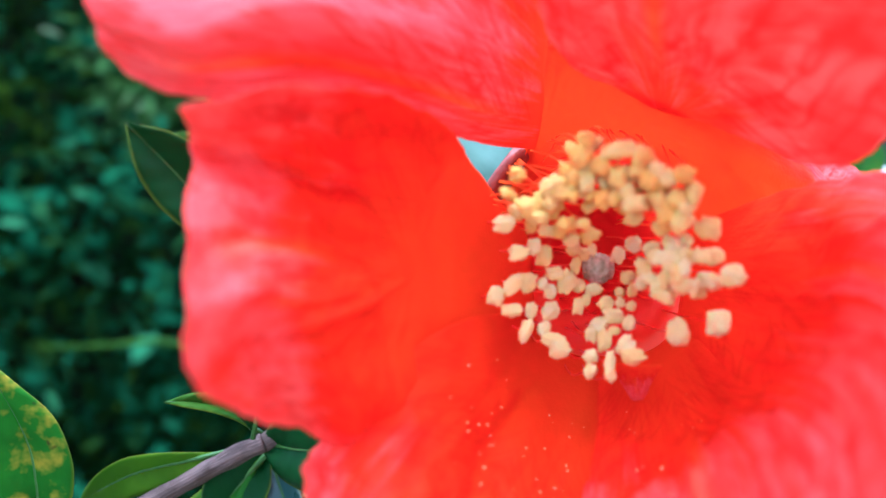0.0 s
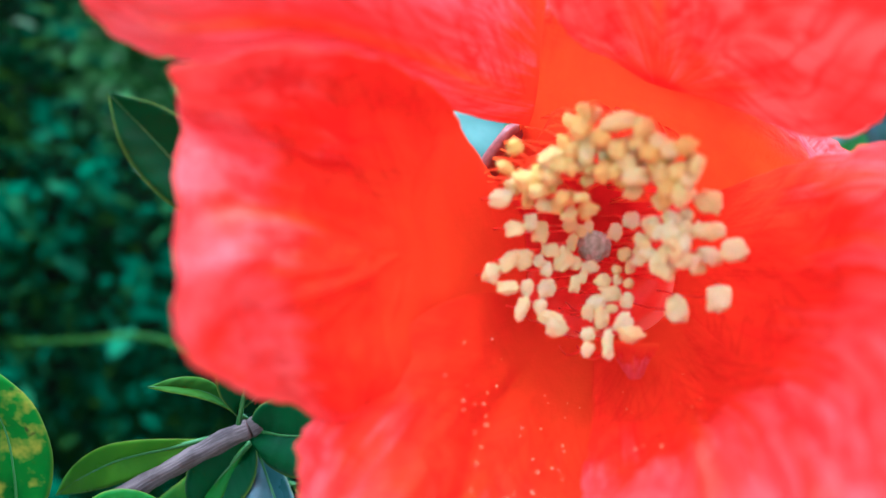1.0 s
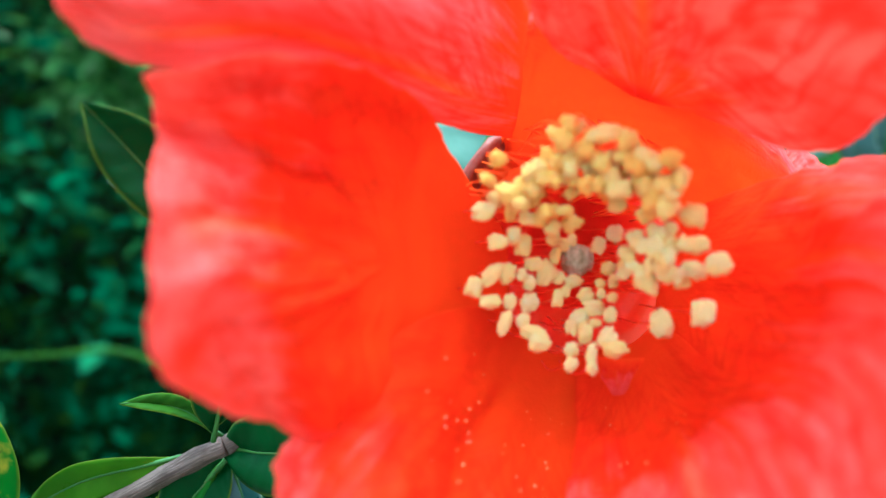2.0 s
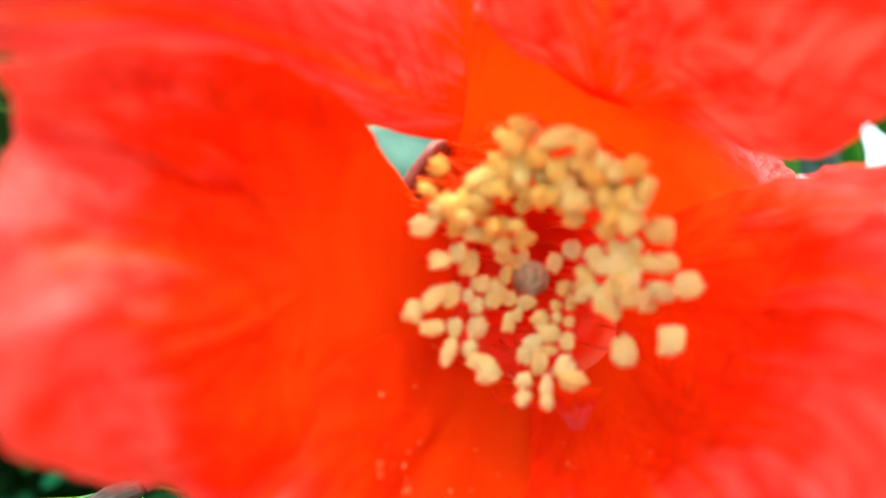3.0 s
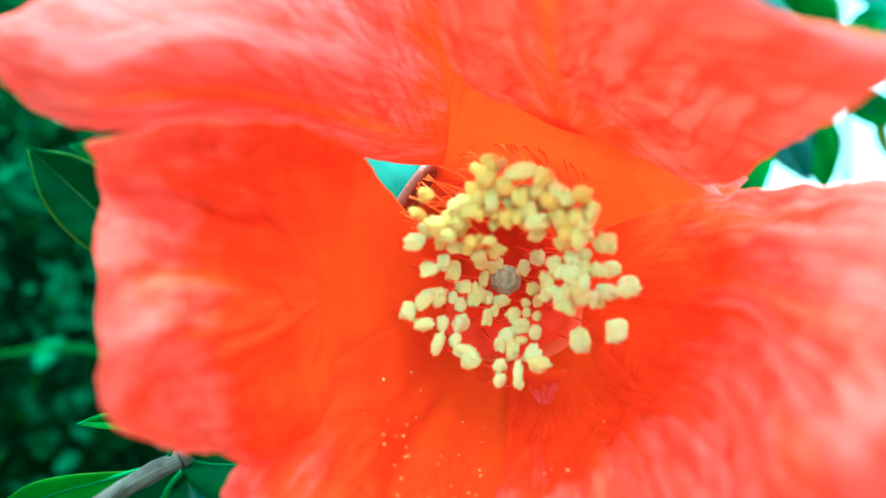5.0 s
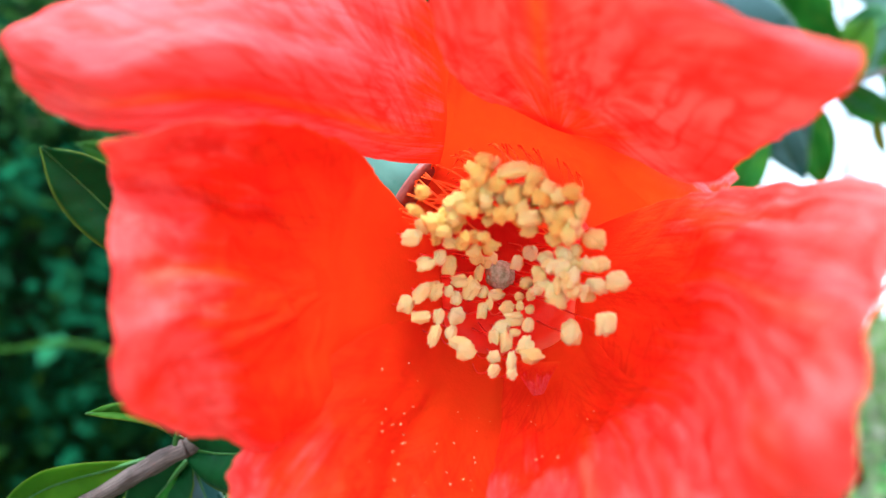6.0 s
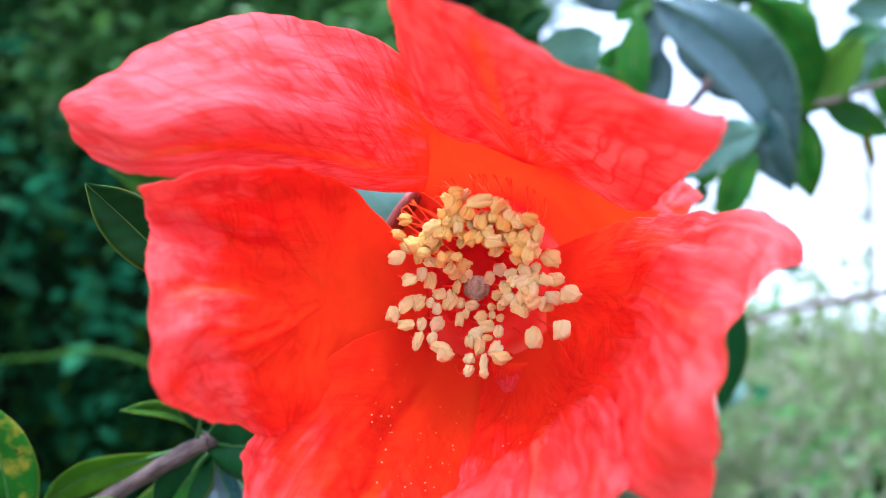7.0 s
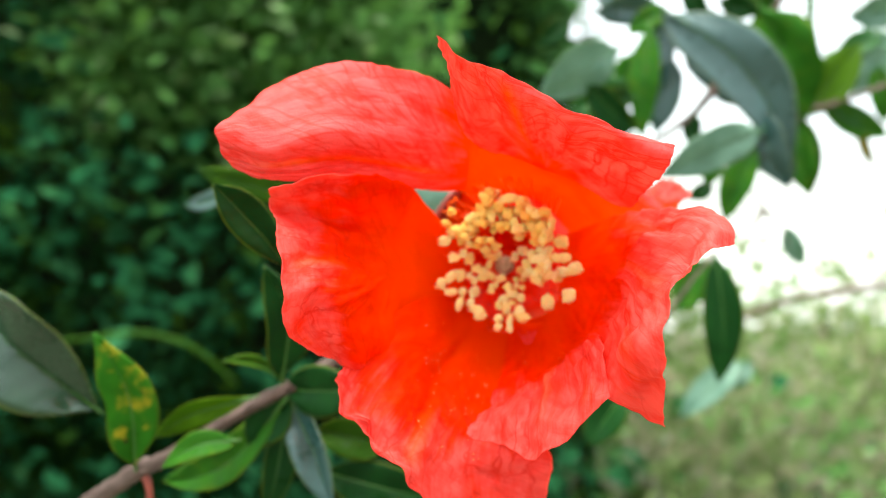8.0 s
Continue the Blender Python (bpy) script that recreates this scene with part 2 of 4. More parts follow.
def anther_material(name, low, middle, high):
    m = Mat(name)
    info = m.nodes.new("ShaderNodeObjectInfo")
    tone = m.ramp(info.outputs["Random"], (0.0, low), (0.5, middle), (1.0, high))
    pollen = m.noise("Object", (1, 1, 1), 3200, 3, 0.6)
    colour = m.mix(m.ramp(pollen, (0.35, (0, 0, 0)), (0.75, (0.55, 0.55, 0.55))), tone, m.mix(0.5, tone, (0.92, 0.75, 0.40)))
    return m.solid(colour, 0.8, m.bump(pollen, 0.00010, 0.6), 0.25, 0.3, (0.0010, 0.0006, 0.0003))


def plain_material(name, a, b, size, rough=0.6, depth=0.0002, subsurface=0.0, gloss=0.4):
    m = Mat(name)
    patch = m.noise("Object", (1, 1, 1), size, 4, 0.6)
    colour = m.mix(m.ramp(patch, (0.32, (0, 0, 0)), (0.68, (1, 1, 1))), a, b)
    return m.solid(colour, rough, m.bump(patch, depth, 0.7), gloss, subsurface, (0.003, 0.0008, 0.0004))


def filament_material():
    m = Mat("filament")
    colour = m.mix(m.noise("Object", (1, 1, 1), 800, 2), (0.96, 0.110, 0.010), (0.97, 0.190, 0.028))
    return m.thin(colour, (1.0, 0.40, 0.07), 0.65, 0.5, None, 0.3)


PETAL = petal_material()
# pinker copy for the upper petals; part of it paints light coming through
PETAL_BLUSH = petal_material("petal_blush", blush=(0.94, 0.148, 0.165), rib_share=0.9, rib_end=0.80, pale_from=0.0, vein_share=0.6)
# orange copy of the petal: light shining through is painted into it
PETAL_BACKLIT = petal_material("petal_backlit_orange", (0.96, 0.10, 0.004), (1.0, 0.38, 0.025))
ANTHER = anther_material("anther_cream", (0.95, 0.67, 0.19), (0.97, 0.76, 0.27), (0.98, 0.82, 0.35))
# orange copy for the arc: bounce light from the petals is in its colour
ANTHER_BOUNCE = anther_material("anther_orange", (0.95, 0.52, 0.07), (0.97, 0.65, 0.13), (0.98, 0.77, 0.24))
FILAMENT = filament_material()
STIGMA = plain_material("stigma", (0.26, 0.28, 0.14), (0.62, 0.60, 0.40), 1800, 0.7, 0.0002)
TUBE = plain_material("tube_lining", (0.93, 0.028, 0.002), (0.94, 0.050, 0.003), 300, 0.45, 0.0003, 0.5)
CALYX = plain_material("calyx_skin", (0.16, 0.030, 0.022), (0.30, 0.065, 0.040), 700, 0.45, 0.0003)
LEAF = leaf_material("leaf_green", (0.046, 0.185, 0.012), (0.020, 0.105, 0.008), 0.25, 0.4, 0.12)
LEAF_FRESH = leaf_material("leaf_bright", (0.0224, 0.1470, 0.0140), (0.0098, 0.0805, 0.0098), 0.3, 0.3, 0.0, 0.4)
LEAF_YOUNG = leaf_material("leaf_fresh", (0.110, 0.230, 0.006), (0.055, 0.140, 0.004), 0.45, 0.4)
# darker copy of the green leaf; near the flower its colour paints shade
LEAF_DARK = leaf_material("leaf_deep", (0.0085, 0.0600, 0.0080), (0.0038, 0.0310, 0.0050), 0.12, 0.38)
# the bluish base colour adds painted sky reflection to the real gloss
LEAF_GLOSS = leaf_material("leaf_glossy", (0.050, 0.130, 0.125), (0.020, 0.070, 0.062), 0.30, 0.30, 0.0, 0.9)
# pale green, its paleness partly standing in for bright sky and sheen
LEAF_PALE = leaf_material("leaf_pale", (0.20, 0.36, 0.26), (0.10, 0.22, 0.15), 0.35, 0.4, 0.0, 0.6)
LEAF_OLD = leaf_material("leaf_yellowing", (0.2800, 0.1820, 0.0140), (0.1400, 0.1400, 0.0140), 0.35, 0.4)
LEAF_OLIVE = leaf_material("leaf_olive", (0.045, 0.115, 0.006), (0.018, 0.066, 0.004), 0.25, 0.4)
LEAF_SICK = leaf_material("leaf_spotted", (0.032, 0.170, 0.008), (0.015, 0.095, 0.005), 0.25, 0.4, 0.9)
LEAF_SHEEN = leaf_material("leaf_sheen", (0.014, 0.062, 0.024), (0.007, 0.034, 0.013), 0.15, 0.24, 0.0, 0.8)
RIB = plain_material("leaf_rib", (0.030, 0.100, 0.010), (0.050, 0.140, 0.018), 500, 0.5, 0.0001)
TWIG = bark_material("twig_bark", (0.0525, 0.0315, 0.0245), (0.1820, 0.1260, 0.1050))
BARK = bark_material("stem_bark", (0.20, 0.16, 0.14), (0.46, 0.42, 0.40), 60)
# near-black patches: the hedge's deep shade is painted into its leaves
HEDGE_SHADED = foliage_material("hedge_leaves_shaded", (0.0006, 0.004, 0.0012), (0.028, 0.160, 0.066), (0.105, 0.370, 0.150))
# lighter copy of the hedge leaves for the hedge's end
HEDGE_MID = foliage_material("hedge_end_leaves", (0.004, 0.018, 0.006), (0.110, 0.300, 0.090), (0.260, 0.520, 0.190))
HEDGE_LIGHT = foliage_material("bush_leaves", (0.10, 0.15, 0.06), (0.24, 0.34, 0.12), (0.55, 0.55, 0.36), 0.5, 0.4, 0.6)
# sunlight and bright sky gaps are painted into these pale leaf colours
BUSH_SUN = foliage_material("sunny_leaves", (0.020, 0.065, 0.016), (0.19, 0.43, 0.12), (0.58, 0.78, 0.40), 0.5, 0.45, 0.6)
GRASS = foliage_material("grass_blades", (0.20, 0.18, 0.11), (0.55, 0.44, 0.34), (0.75, 0.66, 0.56), 0.6, 0.4)
PALE_GROUND = plain_material("pale_ground", (0.62, 0.61, 0.58), (0.74, 0.73, 0.71), 0.6, 0.9, 0.004)
EARTH = plain_material("ground_soil", (0.055, 0.060, 0.030), (0.22, 0.19, 0.14), 2.3, 0.9, 0.01)
# wood darkened to near black: the hedge's inner shade is in its colour
STEM_SHADED = plain_material("shaded_wood", (0.0037, 0.0043, 0.0025), (0.0099, 0.0099, 0.0056), 40, 0.9, 0.0005, 0.0, 0.0)
# near black: the shade behind the hedge is painted as a surface
BANK_SHADE = plain_material("bank_shade", (0.0025, 0.0056, 0.0025), (0.0074, 0.0136, 0.0050), 5, 0.95, 0.01, 0.0, 0.0)


# ---- building blocks ----
def part(name, bm, material, parent=None, label="", smooth=True):
    """Links a bmesh in world coordinates as ONE mesh object, under a thing or a part."""
    mesh = bpy.data.meshes.new(name)
    if smooth:
        for face in bm.faces:
            face.smooth = True
    bm.to_mesh(mesh)
    bm.free()
    mesh.materials.append(material)
    ob = new(name, mesh)
    if parent is not None:
        place = Vector((0, 0, 0))
        up = parent
        while up is not None:
            place += up.location
            up = up.parent
        mesh.transform(Matrix.Translation(-place))
        ob.parent = parent
    if label:
        ob["label"] = label
    return ob


def thing(name, place, label, category, group="", kind=""):
    ob = new(name)
    ob.empty_display_size = 0.01
    ob.location = place
    return tagged(ob, label, category, group, kind)


def spline(points, s):
    """A smooth curve through all the points; s runs from 0 to 1."""
    last = len(points) - 1
    i = min(int(s * last), last - 1)
    f = s * last - i
    p1, p2 = Vector(points[i]), Vector(points[i + 1])
    p0 = Vector(points[i - 1]) if i > 0 else p1 * 2 - p2
    p3 = Vector(points[i + 2]) if i + 2 <= last else p2 * 2 - p1
    return 0.5 * (2 * p1 + (p2 - p0) * f + (2 * p0 - 5 * p1 + 4 * p2 - p3) * f * f + (3 * p1 - p0 - 3 * p2 + p3) * f ** 3)


def sheet(rows, nu, nv, thick, crumple=None, rib=0.5, claw=1.0, fray=0.0):
    """A thin closed sheet through a net of control points, with UVs along and across it."""
    grid = []
    for a in range(nu + 1):
        u = a / nu
        line = []
        across = [spline([row[k] for row in rows], u) for k in range(len(rows[0]))]
        for b in range(nv + 1):
            line.append(spline(across, b / nv))
        grid.append(line)
    normals = []
    for a in range(nu + 1):
        line = []
        for b in range(nv + 1):
            du = grid[min(a + 1, nu)][b] - grid[max(a - 1, 0)][b]
            dv = grid[a][min(b + 1, nv)] - grid[a][max(b - 1, 0)]
            line.append(du.cross(dv).normalized())
        normals.append(line)
    bm = bmesh.new()
    layer = bm.loops.layers.uv.new("UVMap")
    front, back = [], []
    for a in range(nu + 1):
        lf, lb = [], []
        for b in range(nv + 1):
            u, v = a / nu, b / nv
            p, n = grid[a][b], normals[a][b]
            if crumple is not None:
                p = p + n * crumple(u, v, p)
            if fray:
                # an uneven, nicked rim
                rim = max(0, u - 0.8) * 5
                side = max(0, abs(v - 0.5) - 0.42) * 12.5
                inward = (grid[max(a - 3, 0)][b] - grid[min(a + 3, nu)][b]).normalized() * rim * rim
                inward += (grid[a][nv // 2] - p).normalized() * side * side * min(1, u * 2)
                p = p + inward * fray * (0.5 + noise.noise(p * 330) + 0.7 * noise.noise(p * 900))
            t = thick * (0.25 + 0.75 * min(1, 8 * min(v, 1 - v, 1 - u + 0.001)))
            lf.append(bm.verts.new(p + n * t * 0.5))
            lb.append(bm.verts.new(p - n * t * 0.5))
        front.append(lf)
        back.append(lb)

    def quad(corners):
        face = bm.faces.new([c[0] for c in corners])
        for loop, (_, (u, v)) in zip(face.loops, corners):
            loop[layer].uv = (u ** claw, 0.5 * v / rib if v < rib else 0.5 + 0.5 * (v - rib) / (1 - rib))

    for a in range(nu):
        for b in range(nv):
            w = [(a / nu, b / nv), ((a + 1) / nu, b / nv), ((a + 1) / nu, (b + 1) / nv), (a / nu, (b + 1) / nv)]
            ids = [(a, b), (a + 1, b), (a + 1, b + 1), (a, b + 1)]
            quad([(front[i][j], w[k]) for k, (i, j) in enumerate(ids)])
            quad([(back[i][j], w[k]) for k, (i, j) in reversed(list(enumerate(ids)))])
    rim = [(a, 0) for a in range(nu)] + [(nu, b) for b in range(nv)] + [(a, nv) for a in range(nu, 0, -1)] + [(0, b) for b in range(nv, 0, -1)]
    for (i, j), (k, l) in zip(rim, rim[1:] + rim[:1]):
        quad([(front[i][j], (i / nu, j / nv)), (back[i][j], (i / nu, j / nv)), (back[k][l], (k / nu, l / nv)), (front[k][l], (k / nu, l / nv))])
    return bm


def tube(points, radii, sides=10, steps=24, knots=0.0):
    """A round, tapering rod along a smooth line."""
    bm = bmesh.new()
    layer = bm.loops.layers.uv.new("UVMap")
    rings = []
    for a in range(steps + 1):
        s = a / steps
        p = spline(points, s)
        way = (spline(points, min(1, s + 0.02)) - spline(points, max(0, s - 0.02))).normalized()
        side = way.cross(Vector((0.13, 0.31, 0.94))).normalized()
        other = way.cross(side)
        k = s * (len(radii) - 1)
        i = min(int(k), len(radii) - 2)
        r = radii[i] + (radii[i + 1] - radii[i]) * (k - i)
        ring = []
        for b in range(sides):
            w = 2 * math.pi * b / sides
            rr = r * (1 + knots * noise.noise(p * 420 + Vector((b * 1.7, 0, 0))))
            ring.append(bm.verts.new(p + (side * math.cos(w) + other * math.sin(w)) * rr))
        rings.append(ring)
    for a in range(steps):
        for b in range(sides):
            c = (b + 1) % sides
            face = bm.faces.new((rings[a][b], rings[a][c], rings[a + 1][c], rings[a + 1][b]))
            for loop, (x, y) in zip(face.loops, ((a, b), (a, b + 1), (a + 1, b + 1), (a + 1, b))):
                loop[layer].uv = (x / steps, y / sides)
    bm.faces.new(rings[0][::-1])
    bm.faces.new(rings[-1])
    return bm


EYE = Vector((0.0, -0.03, 1.305))


def leaf(parent, base, tip, width, material, turn=0.0, fold=25.0, bend=0.12, sway=0.0, shape=0.9, label="", ragged=0.0):
    """A leaf blade: midrib from base to tip; turn, fold in degrees; bend and sway as shares of its length."""
    base, tip = Vector(base), Vector(tip)
    along = tip - base
    size = along.length
    along.normalize()
    to_eye = (EYE - (base + tip) / 2).normalized()
    side = along.cross(to_eye).normalized()
    side = Matrix.Rotation(radians(turn), 3, along) @ side
    up = side.cross(along)
    net = []
    cols = (-1, -0.6, -0.12, 0, 0.12, 0.6, 1)
    for a in range(7):
        s = a / 6
        mid = base + along * size * s + up * size * bend * (math.sin(math.pi * s)) + side * size * sway * math.sin(math.pi * s)
        half = width * 0.5 * max(0.03, math.sin(math.pi * min(1, max(0, s)) ** shape) ** 0.75)
        row = []
        for c in cols:
            droop = abs(c) * math.sin(radians(fold)) * half
            wave = 0.13 * width * noise.noise(Vector((s * 3, c * 1.3, size * 900)))
            rag = 1 + ragged * noise.noise(Vector((s * 9, c * 2, 4.0)))
            row.append(mid + side * half * c * math.cos(radians(fold)) * rag + up * (droop + wave))
        net.append(row)
    blade = part("leaf", sheet(net, 20, 12, 0.0004), material, parent, label)
    rib = [row[3] + up * 0.00012 for row in net]
    rib[0] = rib[0] - along * size * 0.06
    part("midrib", tube(rib, [0.00034, 0.00024, 0.00016, 0.00008], 6, 16), RIB, blade)
    return blade


# ---- ground and surroundings ----
def ground_sheet():
    bm = bmesh.new()
    steps = [-400, -120, -40, -15, -6, -3, -1.5, 0, 1.5, 3, 6, 15, 40, 120, 400]
    rows = [[bm.verts.new((x, y + 2, 0.05 * noise.noise(Vector((x * 0.4, y * 0.4, 0))) if abs(x) < 20 else 0)) for x in steps] for y in steps]
    for a in range(len(steps) - 1):
        for b in range(len(steps) - 1):
            bm.faces.new((rows[a][b], rows[a][b + 1], rows[a + 1][b + 1], rows[a + 1][b]))
    ground = part("ground", bm, EARTH)
    return tagged(ground, "pale dry earth ground under overcast sky", "ground", kind="structure")


def shade_backdrop():
    """A near-black bank, added to close the view and stand in for shade behind the hedge."""
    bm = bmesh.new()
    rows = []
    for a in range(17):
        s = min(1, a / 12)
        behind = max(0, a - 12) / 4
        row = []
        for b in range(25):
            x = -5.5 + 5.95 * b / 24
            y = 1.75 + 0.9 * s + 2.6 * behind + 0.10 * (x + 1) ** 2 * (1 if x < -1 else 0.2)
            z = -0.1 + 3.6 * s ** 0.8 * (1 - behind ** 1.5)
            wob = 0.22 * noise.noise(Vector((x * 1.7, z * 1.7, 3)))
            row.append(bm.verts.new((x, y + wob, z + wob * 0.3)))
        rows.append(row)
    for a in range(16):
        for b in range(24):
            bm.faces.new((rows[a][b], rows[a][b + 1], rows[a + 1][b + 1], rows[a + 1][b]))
    bank = part("bank", bm, BANK_SHADE)
    return tagged(bank, "near-black backdrop bank standing in for shade behind the hedge", "bank", kind="structure")


# added slab, near white so the far ground merges with the bright sky
def pale_slab():
    bm = bmesh.new()
    bmesh.ops.create_cube(bm, size=1, matrix=Matrix.Translation((140, 210, 0.02)) @ Matrix.Diagonal((278, 402, 0.16, 1)))
    bmesh.ops.bevel(bm, geom=bm.edges[:], offset=0.02, segments=1, affect="EDGES")
    return tagged(part("yard", bm, PALE_GROUND, smooth=False), "wide pale slab added beyond the bushes to merge with bright sky", "yard", kind="structure")


ground_sheet()
pale_slab()
shade_backdrop()


def foliage(name, material, clumps, per_clump, spread, size, label, category, seed, slim=0.42, hang=0.0):
    """Leaves in clumps as one mesh: every blade is a folded, pointed lozenge."""
    rng = random.Random(seed)
    verts, faces = [], []
    for centre in clumps:
        for _ in range(per_clump):
            p = Vector(centre) + Vector((rng.gauss(0, 1), rng.gauss(0, 1), rng.gauss(0, 1))) * spread
            d = Vector((rng.gauss(0, 1), rng.gauss(0, 1) - 0.4, rng.gauss(0, 0.7) - hang)).normalized()
            up = Vector((rng.gauss(0, 0.6), rng.gauss(0, 0.6) - 0.5, 1)).normalized()
            side = d.cross(up).normalized()
            nrm = side.cross(d)
            l = size * rng.uniform(0.6, 1.35)
            w = l * slim * rng.uniform(0.75, 1.2)
            i = len(verts)
            verts += [p, p + d * l * 0.35 + side * w * 0.46 + nrm * w * 0.12, p + d * l * 0.72 + side * w * 0.36 + nrm * w * 0.06,
                      p + d * l - nrm * l * 0.08, p + d * l * 0.72 - side * w * 0.36 + nrm * w * 0.06, p + d * l * 0.35 - side * w * 0.46 + nrm * w * 0.12,
                      p + d * l * 0.35 - nrm * w * 0.03, p + d * l * 0.72 - nrm * w * 0.03]
            faces += [(i, i + 1, i + 6), (i, i + 6, i + 5), (i + 1, i + 2, i + 7, i + 6), (i + 6, i + 7, i + 4, i + 5), (i + 2, i + 3, i + 7), (i + 7, i + 3, i + 4)]
    mesh = bpy.data.meshes.new(name)
    mesh.from_pydata([tuple(v) for v in verts], [], faces)
    mesh.materials.append(material)
    return tagged(new(name, mesh), label, category, kind="stuff")


def clump_centres(count, xs, ys, zs, seed):
    rng = random.Random(seed)
    return [(rng.uniform(*xs), rng.uniform(*ys), rng.uniform(*zs)) for _ in range(count)]


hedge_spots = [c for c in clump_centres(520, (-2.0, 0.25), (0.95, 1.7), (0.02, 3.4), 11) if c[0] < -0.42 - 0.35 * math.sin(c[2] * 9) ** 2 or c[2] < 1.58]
foliage("hedge", HEDGE_SHADED, hedge_spots, 90, 0.085, 0.034, "dense dark green hedge, its deep shade put into the leaf colour", "hedge", 1, 0.6)
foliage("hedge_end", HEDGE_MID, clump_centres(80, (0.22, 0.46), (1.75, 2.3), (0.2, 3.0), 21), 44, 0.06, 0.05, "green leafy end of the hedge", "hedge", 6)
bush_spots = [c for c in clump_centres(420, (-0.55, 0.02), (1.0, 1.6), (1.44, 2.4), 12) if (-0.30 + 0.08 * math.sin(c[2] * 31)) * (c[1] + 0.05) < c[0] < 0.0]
foliage("bush", BUSH_SUN, bush_spots, 80, 0.05, 0.030, "yellow-green bush above the hedge, sunlight put into its leaf colour", "bush", 2, 0.6)


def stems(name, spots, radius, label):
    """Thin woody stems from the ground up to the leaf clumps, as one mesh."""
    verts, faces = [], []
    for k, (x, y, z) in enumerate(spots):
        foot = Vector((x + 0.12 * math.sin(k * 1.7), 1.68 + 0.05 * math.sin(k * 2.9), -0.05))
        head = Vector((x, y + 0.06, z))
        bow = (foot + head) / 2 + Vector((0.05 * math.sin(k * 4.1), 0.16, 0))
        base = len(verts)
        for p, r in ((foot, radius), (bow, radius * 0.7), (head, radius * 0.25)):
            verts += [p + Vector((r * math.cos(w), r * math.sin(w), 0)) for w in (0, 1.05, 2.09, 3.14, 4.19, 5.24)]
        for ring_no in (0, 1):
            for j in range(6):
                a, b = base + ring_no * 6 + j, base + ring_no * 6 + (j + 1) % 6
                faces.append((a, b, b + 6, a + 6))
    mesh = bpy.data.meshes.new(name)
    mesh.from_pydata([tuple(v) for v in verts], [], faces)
    mesh.materials.append(STEM_SHADED)
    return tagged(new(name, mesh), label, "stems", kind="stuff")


stems("hedge_stems", hedge_spots[::5], 0.005, "thin woody stems inside the hedge, deep shade put into their colour")
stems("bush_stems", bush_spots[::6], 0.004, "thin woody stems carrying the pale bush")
foliage("low_bush", HEDGE_LIGHT, clump_centres(190, (0.25, 2.6), (1.7, 4.2), (0.2, 1.12), 13), 70, 0.13, 0.045, "light green low bush beside the open ground", "bush", 3, 0.6)
foliage("shade_bush", HEDGE_SHADED, clump_centres(26, (0.15, 2.4), (1.5, 2.6), (0.05, 0.72), 17), 40, 0.11, 0.05, "dark green low bush near the ground", "bush", 9, 0.6)
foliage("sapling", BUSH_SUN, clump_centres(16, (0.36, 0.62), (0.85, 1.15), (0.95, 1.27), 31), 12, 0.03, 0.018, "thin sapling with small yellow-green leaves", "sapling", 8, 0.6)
foliage("tall_grass", GRASS, clump_centres(170, (0.1, 2.8), (1.4, 4.0), (0.05, 0.95), 14), 50, 0.14, 0.11, "tall pale dry grass beside the bushes", "grass", 4, 0.05, -1.4)


def slim_tree(base, top, radius, label):
    tree = thing("tree", (base[0], base[1], 0), label, "tree")
    part("trunk", tube([base, ((base[0] + top[0]) / 2 + 0.02, base[1], (base[2] + top[2]) / 2), top], [radius, radius * 0.8, radius * 0.6], 10, 14, 0.2), BARK, tree)
    for k in range(4):
        z = 1.5 + 0.35 * k
        lean = 0.5 if k % 2 else -0.4
        part("limb", tube([(base[0] + 0.03, base[1], z), (base[0] + lean * 0.4, base[1] + 0.1, z + 0.2), (base[0] + lean, base[1] + 0.15, z + 0.55)], [radius * 0.45, radius * 0.3, radius * 0.12], 7, 10, 0.2), BARK, tree)
    rng = random.Random(int(base[0] * 100))
    crown = foliage("crown", HEDGE_LIGHT, [(base[0] + rng.uniform(-0.5, 0.5), base[1] + rng.uniform(-0.2, 0.4), rng.uniform(2.2, 3.2)) for _ in range(18)], 30, 0.13, 0.06, "", "", 7)
    del crown["kind"]
    crown.parent = tree
    crown.location = -tree.location
    return tree


slim_tree((2.55, 4.0, -0.05), (2.5, 4.0, 3.8), 0.022, "slim pale grey-barked tree on open ground")

# ---- the flower ----
HEART = Vector((0.0185, 0.0820, 1.3010))
flower = thing("pomegranate_flower", HEART, "open coral-red pomegranate flower with crumpled petals on a twig", "flower")


def ring(radius, y, sides=48, wob=0.0):
    out_ring = []
    for k in range(sides):
        w = 2 * math.pi * k / sides
        r = radius * (1 + wob * math.sin(6 * w + 0.6))
        out_ring.append(Vector((HEART.x + r * math.cos(w), y, HEART.z + r * math.sin(w))))
    return out_ring


def lathe(profile, sides=48, wob=0.0):
    bm = bmesh.new()
    layer = bm.loops.layers.uv.new("UVMap")
    rings = [[bm.verts.new(p) for p in ring(r, y, sides, wob)] for r, y in profile]
    for a in range(len(rings) - 1):
        for b in range(sides):
            c = (b + 1) % sides
            face = bm.faces.new((rings[a][b], rings[a][c], rings[a + 1][c], rings[a + 1][b]))
            for loop, (x, y) in zip(face.loops, ((a, b), (a, b + 1), (a + 1, b + 1), (a + 1, b))):
                loop[layer].uv = (x / len(rings), y / sides)
    bm.faces.new(rings[-1])
    bm.normal_update()
    return bm


